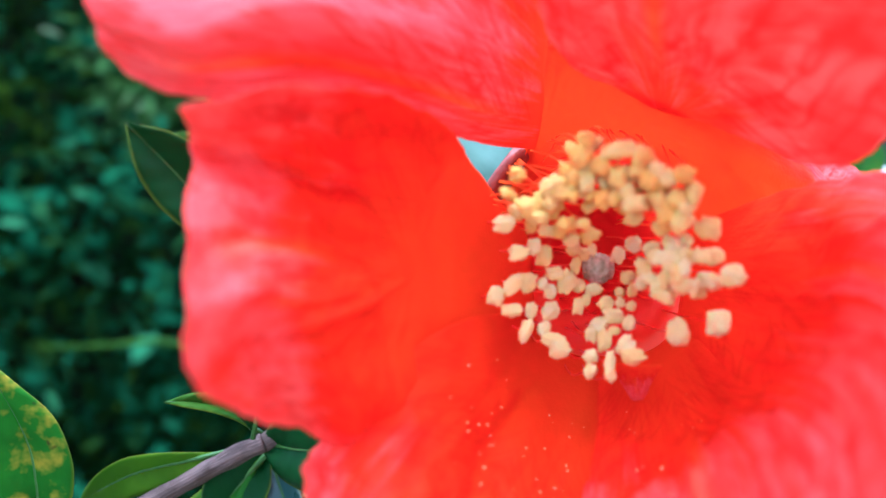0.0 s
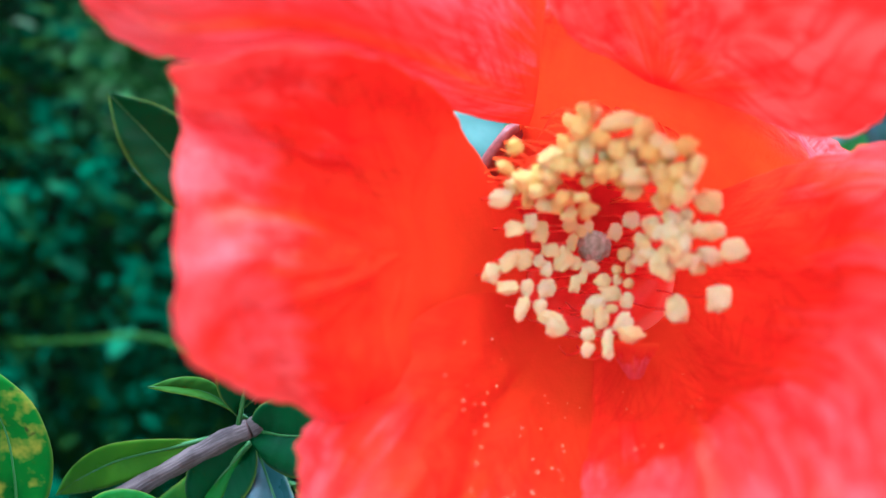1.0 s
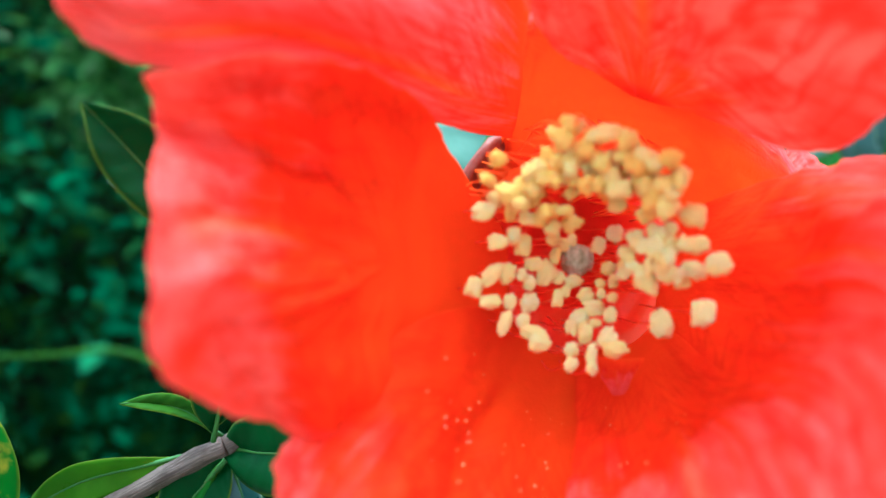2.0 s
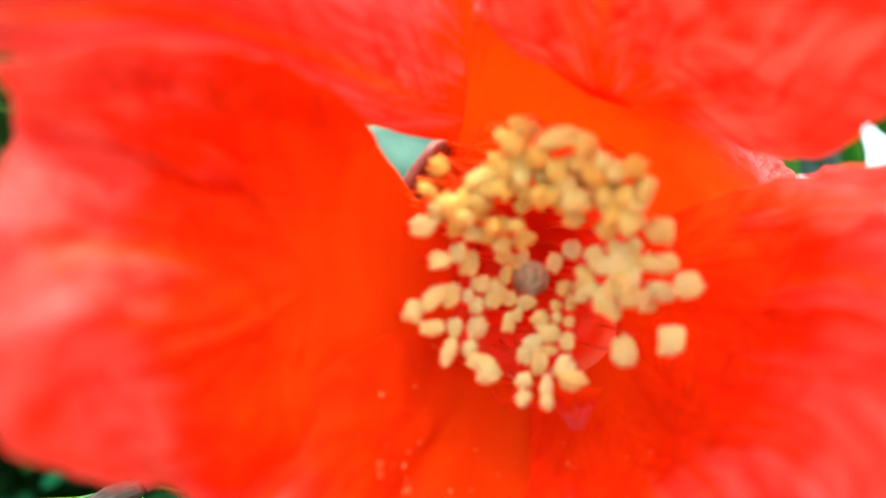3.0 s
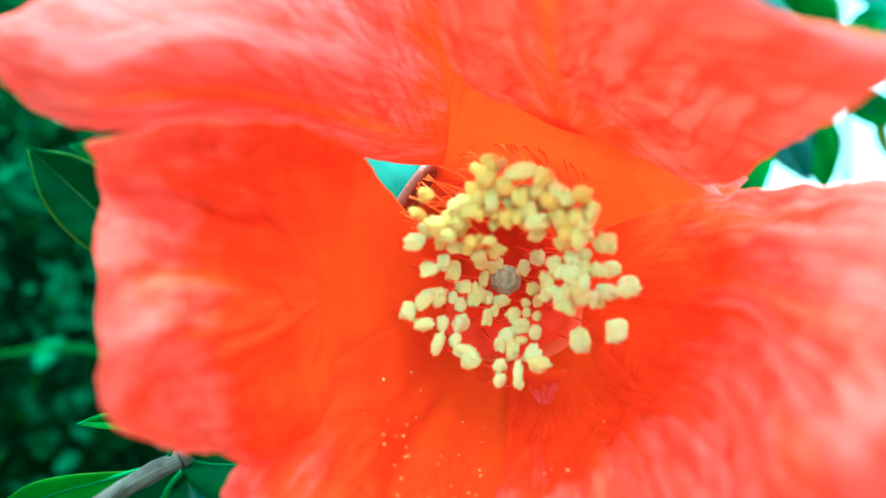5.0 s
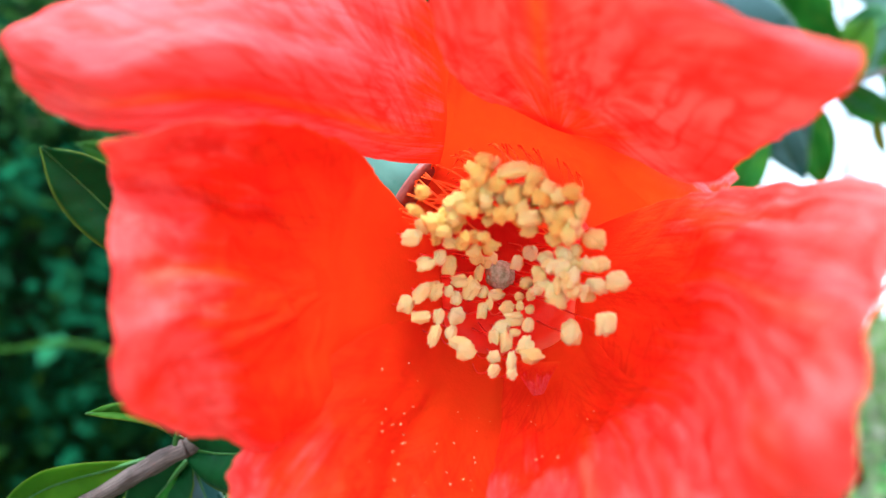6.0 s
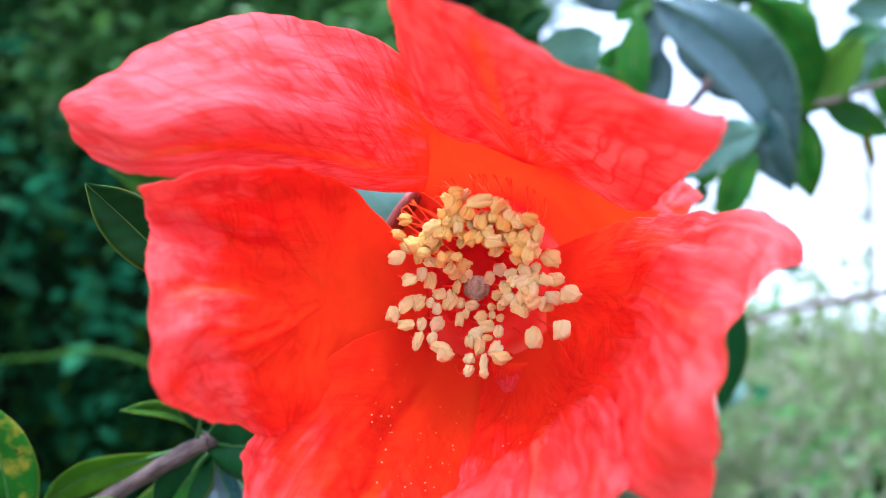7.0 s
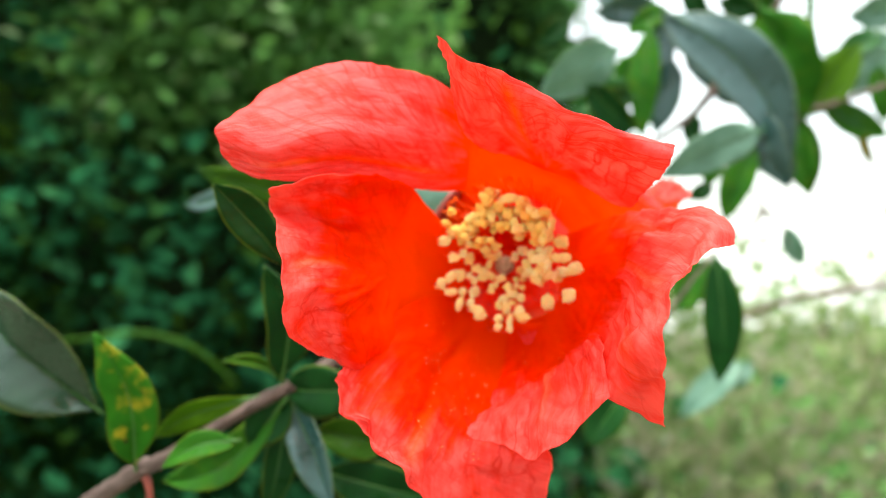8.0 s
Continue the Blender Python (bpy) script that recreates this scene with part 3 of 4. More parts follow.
calyx = part("calyx", lathe([(0.0119, 0.0915), (0.0124, 0.0912), (0.0127, 0.0918), (0.0122, 0.0930), (0.0106, 0.0960), (0.0092, 0.1010), (0.0080, 0.1070), (0.0060, 0.1120), (0.0030, 0.1150), (0.0018, 0.1170)], 48, 0.03), CALYX, flower, "thick dark red-brown calyx tube")
for angle in (5, 62, 192, 240, 300):
    w = radians(angle)
    outward = Vector((math.cos(w), 0, math.sin(w)))
    around = Vector((-math.sin(w), 0, math.cos(w)))
    net = []
    for s, half in ((0, 0.0058), (0.3, 0.0056), (0.6, 0.0038), (0.85, 0.0016), (1, 0.0003)):
        mid = Vector((HEART.x, 0.0935 + 0.006 * s * s, HEART.z)) + outward * (0.0106 + 0.0125 * s)
        net.append([mid + around * half * c + Vector((0, 0.0012 * c * c, 0)) for c in (-1, -0.5, 0, 0.5, 1)])
    part("sepal", sheet(net, 10, 8, 0.0016), CALYX, calyx)
# the blunt lobe that shows between two petals
part("sepal", sheet([
    [(0.0142, 0.0940, 1.3120), (0.0130, 0.0940, 1.3092), (0.0115, 0.0940, 1.3064), (0.0083, 0.0940, 1.3044)],
    [(0.0117, 0.0860, 1.3124), (0.0101, 0.0855, 1.3102), (0.0083, 0.0855, 1.3077), (0.0066, 0.0860, 1.3053)],
    [(0.0097, 0.0840, 1.3119), (0.0086, 0.0835, 1.3105), (0.0072, 0.0835, 1.3086), (0.0059, 0.0840, 1.3062)],
], 12, 12, 0.0012), CALYX, calyx)
part("tube_lining", lathe([(0.0134, 0.0896), (0.0122, 0.0889), (0.0108, 0.0881), (0.0098, 0.0878), (0.0086, 0.0879), (0.0074, 0.0884), (0.0060, 0.0896), (0.0050, 0.0912), (0.0042, 0.0935), (0.0034, 0.0960), (0.0004, 0.0975)], 48, 0.02), TUBE, flower, "glossy deep red inside of the tube")
part("pedicel", tube([(HEART.x, 0.1165, HEART.z), (0.014, 0.119, 1.297), (0.002, 0.116, 1.288), (-0.0206, 0.1030, 1.2769)], [0.0019, 0.0016, 0.0014, 0.0013], 10, 18, 0.1), TWIG, flower)


def petal(rows, seed, rough=1.0, edge=1.0, label="", rib=0.5, claw=1.0, ridges=(), face=1, fan=1.0, hub=(-0.4, 0.5), skin=PETAL):
    """A crumpled petal through a net of points, base row first. ridges: (u, v, u, v, width, height) in shares of the blade, height in mm."""
    shift = Vector((seed * 3.7, seed * 1.9, 0))

    def crumple(u, v, p):
        grow = min(1, u * 2.2)
        spread = max(0, u - 0.25) * 1.33
        inner = min(1, 5 * min(v, 1 - v, 1 - u) + 0.15)
        # wrinkles radiate from the hub
        ray, out = math.atan2(v - hub[1], max(0.02, u - hub[0])) * (1 - hub[0]), math.hypot(u - hub[0], v - hub[1])
        ribs = fan * inner * (0.0011 * spread * noise.noise(Vector((out * 3.2, ray * 7, 0)) + shift) + 0.0005 * spread * noise.noise(Vector((out * 5, ray * 17, 7)) + shift))
        folds = inner * (0.0007 * noise.noise(p * 115 + shift) + 0.0007 * (0.35 - abs(noise.noise(p * 170 - shift)))) + 0.0007 * noise.noise(p * 250 + shift) + 0.00028 * noise.noise(p * 600 + shift)
        frill = 0.0006 * edge * max(0, u - 0.75) * 4 * noise.noise(p * 420 + shift)
        line = 0.0
        for u0, v0, u1, v1, width, height in ridges:
            du, dv = u1 - u0, v1 - v0
            s = max(0, min(1, ((u - u0) * du + (v - v0) * dv) / (du * du + dv * dv)))
            far = math.hypot(u - u0 - s * du, v - v0 - s * dv) / width
            line += 0.001 * height * math.exp(-far * far)
        return face * (grow * rough * (ribs + folds + frill) + line)

    return part("petal", sheet(rows, 120, 104, 0.00035, crumple, rib, claw, 0.0003), skin, flower, label)


# upper left petal
UPPER_LEFT = [
    [(0.0117, 0.0830, 1.3117), (0.0121, 0.0820, 1.3139), (0.0122, 0.0800, 1.3166), (0.0120, 0.0770, 1.3189), (0.0121, 0.0715, 1.3234)],
    [(0.0064, 0.0770, 1.3115), (0.0064, 0.0745, 1.3136), (0.0066, 0.0710, 1.3168), (0.0068, 0.0685, 1.3205), (0.0065, 0.0655, 1.3265)],
    [(0.0010, 0.0690, 1.3119), (0.0003, 0.0660, 1.3141), (0.0001, 0.0625, 1.3172), (0.0002, 0.0620, 1.3217), (0.0007, 0.0645, 1.3279)],
    [(-0.0070, 0.0603, 1.3122), (-0.0071, 0.0583, 1.3142), (-0.0068, 0.0560, 1.3177), (-0.0065, 0.0578, 1.3219), (-0.0049, 0.0623, 1.3284)],
    [(-0.0146, 0.0575, 1.3123), (-0.0147, 0.0563, 1.3137), (-0.0144, 0.0548, 1.3160), (-0.0137, 0.0560, 1.3203), (-0.0132, 0.0600, 1.3256)],
    [(-0.0193, 0.0572, 1.3137), (-0.0203, 0.0560, 1.3155), (-0.0207, 0.0548, 1.3172), (-0.0209, 0.0546, 1.3185), (-0.0195, 0.0560, 1.3201)],
]
petal(UPPER_LEFT, 1, 0.55, rib=0.30, claw=0.6, face=-1, fan=0.4, skin=PETAL_BLUSH, ridges=((0.35, 0.22, 1.0, 0.42, 0.06, -0.5), (0.45, 0.5, 0.8, 0.55, 0.12, 0.5)))
# left petal: its upper rim turns down over a hollow, then the blade swells
LEFT = [
    [(0.0100, 0.0872, 1.3047), (0.0114, 0.0872, 1.3027), (0.0118, 0.0872, 1.2999), (0.0119, 0.0872, 1.2972), (0.0120, 0.0872, 1.2945), (0.0123, 0.0872, 1.2918)],
    [(0.0052, 0.0760, 1.3096), (0.0032, 0.0750, 1.3050), (0.0021, 0.0725, 1.3011), (0.0018, 0.0710, 1.2972), (0.0025, 0.0715, 1.2926), (0.0057, 0.0740, 1.2859)],
    [(0.0022, 0.0655, 1.3123), (-0.0008, 0.0695, 1.3067), (-0.0030, 0.0660, 1.3024), (-0.0032, 0.0620, 1.2984), (-0.0028, 0.0615, 1.2931), (-0.0005, 0.0670, 1.2852)],
    [(-0.0051, 0.0556, 1.3132), (-0.0079, 0.0640, 1.3076), (-0.0083, 0.0580, 1.3039), (-0.0084, 0.0530, 1.3002), (-0.0078, 0.0530, 1.2950), (-0.0045, 0.0620, 1.2871)],
    [(-0.0145, 0.0538, 1.3111), (-0.0147, 0.0572, 1.3090), (-0.0131, 0.0515, 1.3052), (-0.0122, 0.0480, 1.3000), (-0.0116, 0.0490, 1.2935), (-0.0068, 0.0607, 1.2877)],
]
# high claw keeps it deep red, partly painting shade under the upper petal
petal(LEFT, 2, claw=2.1, fan=1.6, hub=(0.3, 0.5), ridges=((0.55, 0.27, 1.0, 0.16, 0.05, -0.6), (0.7, 0.36, 1.0, 0.3, 0.05, 0.5), (0.5, 0.5, 0.9, 0.42, 0.035, -0.5), (0.5, 0.62, 0.85, 0.66, 0.04, 0.6), (0.45, 0.74, 0.9, 0.8, 0.05, -0.4)))
# lower petal
LOWER = [
    [(0.0113, 0.0872, 1.2949), (0.0133, 0.0872, 1.2918), (0.0160, 0.0872, 1.2903), (0.0191, 0.0872, 1.2898), (0.0228, 0.0872, 1.2905)],
    [(0.0035, 0.0710, 1.2954), (0.0057, 0.0730, 1.2894), (0.0099, 0.0750, 1.2847), (0.0146, 0.0750, 1.2820), (0.0201, 0.0720, 1.2815)],
    [(-0.0027, 0.0655, 1.2913), (0.0011, 0.0650, 1.2867), (0.0061, 0.0670, 1.2814), (0.0116, 0.0660, 1.2787), (0.0188, 0.0640, 1.2777)],
    [(-0.0069, 0.0615, 1.2875), (-0.0022, 0.0580, 1.2829), (0.0032, 0.0585, 1.2786), (0.0092, 0.0615, 1.2750), (0.0213, 0.0615, 1.2747)],
    [(-0.0071, 0.0560, 1.2857), (-0.0035, 0.0540, 1.2807), (0.0021, 0.0540, 1.2769), (0.0085, 0.0605, 1.2721), (0.0208, 0.0620, 1.2704)],
    [(-0.0052, 0.0540, 1.2827), (-0.0018, 0.0530, 1.2795), (0.0027, 0.0520, 1.2740), (0.0092, 0.0590, 1.2666), (0.0194, 0.0620, 1.2651)],
]
petal(LOWER, 3, 1.4, claw=1.1, ridges=((0.15, 0.42, 0.75, 0.5, 0.05, -0.9), (0.3, 0.2, 0.8, 0.25, 0.1, 0.6)))
# lower right petal with its rim folded forward
LOWER_RIGHT = [
    [(0.0190, 0.0872, 1.2901), (0.0218, 0.0872, 1.2899), (0.0246, 0.0872, 1.2907), (0.0264, 0.0872, 1.2920), (0.0278, 0.0872, 1.2937)],
    [(0.0163, 0.0750, 1.2845), (0.0201, 0.0740, 1.2841), (0.0240, 0.0720, 1.2856), (0.0262, 0.0700, 1.2879), (0.0274, 0.0680, 1.2906)],
    [(0.0135, 0.0650, 1.2820), (0.0175, 0.0620, 1.2837), (0.0212, 0.0590, 1.2860), (0.0242, 0.0550, 1.2895), (0.0252, 0.0500, 1.2925)],
    [(0.0113, 0.0595, 1.2808), (0.0147, 0.0550, 1.2819), (0.0187, 0.0510, 1.2834), (0.0223, 0.0480, 1.2863), (0.0249, 0.0455, 1.2897)],
    [(0.0091, 0.0565, 1.2797), (0.0135, 0.0520, 1.2788), (0.0174, 0.0480, 1.2781), (0.0213, 0.0455, 1.2823), (0.0251, 0.0445, 1.2861)],
]
petal(LOWER_RIGHT, 4, 1.2, claw=0.8, ridges=((0.6, 0.35, 0.95, 0.4, 0.05, -0.6), (0.6, 0.62, 0.95, 0.72, 0.06, -0.7), (0.55, 0.5, 1.0, 0.55, 0.06, 0.6)))
# right petal
RIGHT = [
    [(0.0284, 0.0872, 1.3039), (0.0283, 0.0872, 1.3015), (0.0280, 0.0872, 1.2988), (0.0278, 0.0872, 1.2964), (0.0274, 0.0872, 1.2940)],
    [(0.0337, 0.0770, 1.3068), (0.0326, 0.0730, 1.3030), (0.0320, 0.0690, 1.2994), (0.0309, 0.0700, 1.2952), (0.0270, 0.0740, 1.2878)],
    [(0.0353, 0.0685, 1.3077), (0.0332, 0.0630, 1.3039), (0.0311, 0.0570, 1.3003), (0.0289, 0.0510, 1.2969), (0.0260, 0.0580, 1.2900)],
    [(0.0372, 0.0560, 1.3077), (0.0338, 0.0535, 1.3045), (0.0300, 0.0470, 1.2995), (0.0275, 0.0430, 1.2945), (0.0254, 0.0510, 1.2876)],
    [(0.0395, 0.0480, 1.3067), (0.0348, 0.0445, 1.3037), (0.0299, 0.0400, 1.2993), (0.0275, 0.0380, 1.2930), (0.0255, 0.0455, 1.2858)],
    [(0.0402, 0.0452, 1.3031), (0.0345, 0.0410, 1.3020), (0.0296, 0.0360, 1.2981), (0.0291, 0.0365, 1.2911), (0.0318, 0.0460, 1.2816)],
]
petal(RIGHT, 5, 1.1, claw=0.65, face=-1, ridges=((0.25, 0.62, 0.45, 0.66, 0.04, 0.8), (0.3, 0.78, 0.5, 0.8, 0.07, -0.9), (0.45, 0.1, 0.75, 0.3, 0.09, -0.8), (0.5, 0.8, 0.95, 0.75, 0.06, 0.8)))
# upper right petal, bent forward over the throat, its tip turned back
UPPER_RIGHT = [
    [(0.0219, 0.0785, 1.3154), (0.0226, 0.0785, 1.3152), (0.0233, 0.0780, 1.3148), (0.0242, 0.0775, 1.3144), (0.0255, 0.0770, 1.3139)],
    [(0.0180, 0.0750, 1.3164), (0.0187, 0.0710, 1.3172), (0.0209, 0.0690, 1.3169), (0.0243, 0.0680, 1.3153), (0.0288, 0.0720, 1.3114)],
    [(0.0132, 0.0690, 1.3171), (0.0146, 0.0630, 1.3185), (0.0180, 0.0600, 1.3186), (0.0232, 0.0580, 1.3163), (0.0324, 0.0640, 1.3079)],
    [(0.0097, 0.0610, 1.3198), (0.0116, 0.0540, 1.3206), (0.0158, 0.0510, 1.3204), (0.0221, 0.0490, 1.3173), (0.0322, 0.0510, 1.3101)],
    [(0.0075, 0.0470, 1.3241), (0.0096, 0.0450, 1.3234), (0.0142, 0.0440, 1.3215), (0.0212, 0.0430, 1.3175), (0.0307, 0.0390, 1.3119)],
    [(0.0060, 0.0375, 1.3255), (0.0091, 0.0400, 1.3237), (0.0140, 0.0420, 1.3223), (0.0230, 0.0410, 1.3171), (0.0311, 0.0384, 1.3139)],
]
petal(UPPER_RIGHT, 6, 0.55, 1.4, claw=0.75, skin=PETAL_BLUSH, face=-1, ridges=((0.25, 0.72, 0.75, 0.78, 0.05, 0.9), (0.2, 0.12, 0.6, 0.2, 0.05, 0.7), (0.3, 0.3, 0.8, 0.35, 0.06, -0.5), (0.35, 0.55, 0.9, 0.6, 0.08, 0.5)))
# a sixth petal curls away behind the right one
BEHIND = [
    [(0.0373, 0.0930, 1.3054), (0.0413, 0.0950, 1.3062), (0.0457, 0.0960, 1.3063), (0.0501, 0.0970, 1.3060)],
    [(0.0401, 0.0950, 1.3082), (0.0443, 0.0980, 1.3096), (0.0488, 0.1010, 1.3102), (0.0537, 0.1030, 1.3091)],
    [(0.0424, 0.0980, 1.3097), (0.0474, 0.1030, 1.3123), (0.0537, 0.1080, 1.3142), (0.0585, 0.1100, 1.3111)],
]
petal(BEHIND, 9, 0.8, 0.6)
# broad thin petal behind the upper two; its backlit orange is put into the colour
CUP = [
    [(0.0114, 0.0892, 1.3023), (0.0139, 0.0892, 1.3065), (0.0185, 0.0892, 1.3082), (0.0231, 0.0892, 1.3065), (0.0255, 0.0892, 1.3025)],
    [(0.0078, 0.0860, 1.3058), (0.0129, 0.0865, 1.3118), (0.0196, 0.0870, 1.3126), (0.0269, 0.0870, 1.3115), (0.0344, 0.0880, 1.3043)],
    [(0.0110, 0.0845, 1.3117), (0.0132, 0.0825, 1.3158), (0.0188, 0.0810, 1.3158), (0.0260, 0.0800, 1.3132), (0.0375, 0.0860, 1.3059)],
    [(0.0114, 0.0800, 1.3191), (0.0146, 0.0775, 1.3204), (0.0205, 0.0760, 1.3189), (0.0277, 0.0770, 1.3142), (0.0443, 0.0910, 1.3077)],
    [(0.0116, 0.0790, 1.3224), (0.0151, 0.0765, 1.3228), (0.0225, 0.0770, 1.3219), (0.0317, 0.0800, 1.3187), (0.0488, 0.0970, 1.3083)],
]
petal(CUP, 7, 0.5, claw=5.0, skin=PETAL_BACKLIT)
# pointed flap at the foot of the lower petal, brightened by the backlit-orange skin
petal([
    [(0.0183, 0.0766, 1.2911), (0.0197, 0.0766, 1.2909), (0.0212, 0.0766, 1.2908), (0.0230, 0.0764, 1.2909)],
    [(0.0187, 0.0758, 1.2894), (0.0196, 0.0756, 1.2892), (0.0208, 0.0756, 1.2891), (0.0220, 0.0758, 1.2896)],
    [(0.0198, 0.0750, 1.2877), (0.0201, 0.0750, 1.2875), (0.0204, 0.0750, 1.2875), (0.0208, 0.0750, 1.2878)],
], 8, 0.2, 0.3, claw=0.8, skin=PETAL_BACKLIT)


def pollen_dust(rows, count, seed):
    """Grains spilled on a petal, all in one mesh."""
    rng = random.Random(seed)
    bm = bmesh.new()
    for _ in range(count):
        u, v = rng.uniform(0.12, 0.62), rng.uniform(0.15, 0.85)
        p = spline([spline([row[k] for row in rows], u) for k in range(len(rows[0]))], v) + Vector((0, -0.0009, 0))
        made = bmesh.ops.create_icosphere(bm, subdivisions=1, radius=rng.uniform(0.00004, 0.00010))
        bmesh.ops.translate(bm, vec=p, verts=made["verts"])
    return tagged(part("pollen", bm, ANTHER, flower), kind="stuff")


pollen_dust(LOWER, 80, 3)
pollen_dust(LOWER_RIGHT, 40, 4)


def anther_mesh(seed, material):
    """A pollen sac of two plump lobes grown into one lumpy pillow."""
    rng = random.Random(seed)
    bm = bmesh.new()
    splay, bend = rng.uniform(-0.35, 0.35), rng.uniform(-0.25, 0.25)
    for side in (-1, 1):
        made = bmesh.ops.create_icosphere(bm, subdivisions=3, radius=1)["verts"]
        swell = rng.uniform(0.85, 1.1)
        turn = Matrix.Rotation(side * splay * 0.5 + rng.uniform(-0.15, 0.15), 3, "Z")
        for v in made:
            p = v.co.copy()
            lump = swell * (1 + 0.42 * noise.noise(p * 1.3 + Vector((seed * 5, side * 3, 0))) + 0.11 * noise.noise(p * 3.6 + Vector((seed, 2, side))))
            q = turn @ Vector((p.x * 0.95 * lump, p.y * 0.78 * lump, p.z * 0.62 * lump))
            v.co = Vector((q.x, q.y + side * 0.24 + bend * (q.x * q.x - 0.3), q.z + 0.10 * side * splay))
    mesh = bpy.data.meshes.new("anther")
    for face in bm.faces:
        face.smooth = True
    bm.to_mesh(mesh)
    bm.free()
    mesh.materials.append(material)
    return mesh


CREAM = [anther_mesh(k, ANTHER) for k in range(14)]
ORANGE = [anther_mesh(k + 20, ANTHER_BOUNCE) for k in range(14)]


def stamen(tip, size, rng, root=None, sacs=CREAM):
    """A red filament from the tube's wall with its anther."""
    tip = Vector(tip)
    flat = Vector((tip.x - HEART.x, 0, tip.z - HEART.z))
    outward = flat.normalized() if flat.length > 0.001 else Vector((rng.uniform(-1, 1), 0, rng.uniform(-1, 1))).normalized()
    if root is None:
        root = tip + outward * 0.0010
        root.y = 0.0862 if flat.length > 0.011 else 0.0890
    bow = (Vector(root) + tip) / 2 + outward * rng.uniform(-0.0005, 0.0012) + Vector((0, rng.uniform(-0.001, 0.0005), 0))
    stalk = part("stamen", tube([root, bow, tip + Vector((0, 0.0004, 0))], [0.00010, 0.00010, 0.00009], 6, 8), TUBE if sacs is CREAM else FILAMENT, flower)
    sac = new("anther", rng.choice(sacs))
    sac.parent = stalk
    long, wide, turn = size
    # faces the opening of the flower, turned in its own plane
    sac.rotation_euler = Euler((radians(90) + rng.gauss(0, 0.25), -radians(turn), rng.gauss(0, 0.25)))
    sac.location = tip - HEART
    sac.scale = (long, wide, (long + wide) / 2)
    return stalk


LOOSE_ANTHERS = [
    (7.9, 4.0, 1.13, 0.80, 10), (9.2, 1.4, 0.94, 0.81, 20), (10.6, 1.9, 0.84, 0.61, 80), (11.7, 1.1, 1.03, 0.75, 75), (8.7, -1.4, 1.20, 0.68, 50), (10.1, -1.3, 0.99, 0.85, 70),
    (7.3, -2.5, 0.95, 0.79, 70), (8.7, -3.8, 1.03, 0.63, 0), (12.3, -3.9, 1.05, 0.86, 0), (9.9, -5.6, 1.20, 0.63, 70), (11.6, -5.5, 0.85, 0.63, 60), (12.4, -6.5, 1.07, 0.66, -20),
    (13.0, -7.3, 1.04, 0.85, -10), (13.9, -1.4, 1.15, 0.78, 60), (15.1, -1.8, 0.79, 0.70, 60), (15.0, -3.6, 0.87, 0.56, 80),
]
LOW_ANTHERS = [
    (17.5, -3.4, 0.87, 0.81, 40), (16.6, -5.3, 0.91, 0.72, 30), (18.0, -4.4, 1.02, 0.72, 0), (15.9, -6.0, 0.91, 0.63, 80), (17.0, -6.6, 1.01, 0.68, 80), (15.7, -7.9, 0.71, 0.62, 0),
    (15.5, -9.1, 0.75, 0.70, 60), (17.3, -8.4, 1.08, 0.51, 85), (17.2, -9.4, 0.61, 0.53, 90), (18.7, -6.9, 0.97, 0.84, 50), (19.1, -7.8, 1.12, 0.78, -10), (19.2, -5.0, 0.87, 0.65, 80),
    (22.6, -5.5, 1.20, 0.99, 85), (25.2, -4.4, 1.16, 0.96, 80), (24.2, 3.4, 1.15, 0.93, -20), (24.8, 1.1, 1.03, 0.83, 0), (26.0, -0.4, 1.14, 0.92, -10), (24.7, -1.0, 1.17, 0.74, -20),
    (24.1, -1.9, 0.80, 0.67, 0),
]
INNER_ANTHERS = [
    (14.5, 1.7, 0.72, 0.69, 0), (14.8, 0.2, 0.82, 0.51, 80), (15.6, 1.2, 0.59, 0.50, 90), (16.2, 1.6, 0.59, 0.45, 90), (18.6, 1.1, 0.84, 0.64, 70), (19.5, 2.1, 0.76, 0.71, 60),
    (19.4, -0.9, 0.78, 0.69, 0), (19.7, -2.1, 0.63, 0.63, 0), (18.7, -2.3, 0.59, 0.50, 0), (20.4, -0.8, 0.82, 0.63, 80), (12.7, -0.5, 0.86, 0.64, 0), (11.6, -1.5, 0.58, 0.58, 0),
    (16.5, -2.1, 0.88, 0.59, 0), (10.4, -3.8, 0.82, 0.63, 80), (12.3, -2.2, 0.83, 0.64, 80), (18.7, -3.2, 0.58, 0.50, 90), (19.5, -3.5, 0.58, 0.49, 60), (17.9, -5.7, 0.71, 0.44, 0),
    (15.7, -3.0, 0.59, 0.45, 80),
]
ARC_ANTHERS = [
    (8.8, 8.0, 0.95, 0.82, 10), (8.2, 6.4, 1.14, 0.70, -20), (9.8, 5.5, 1.11, 0.90, -30), (10.8, 4.4, 1.01, 0.85, 0), (12.7, 3.8, 0.79, 0.67, 80), (11.6, 5.6, 0.92, 0.90, 40),
    (11.7, 7.3, 1.04, 0.76, 20), (13.8, 9.3, 1.07, 0.97, 60), (14.3, 10.3, 0.57, 0.54, 60), (16.6, 9.6, 1.59, 0.81, 10), (15.3, 8.5, 1.02, 0.99, 60), (15.8, 5.8, 1.05, 0.93, 40),
    (16.6, 7.5, 0.99, 0.82, 80), (18.4, 9.0, 1.02, 0.71, 45), (18.0, 8.0, 0.88, 0.64, 80), (18.0, 5.5, 1.14, 0.84, 0),
]
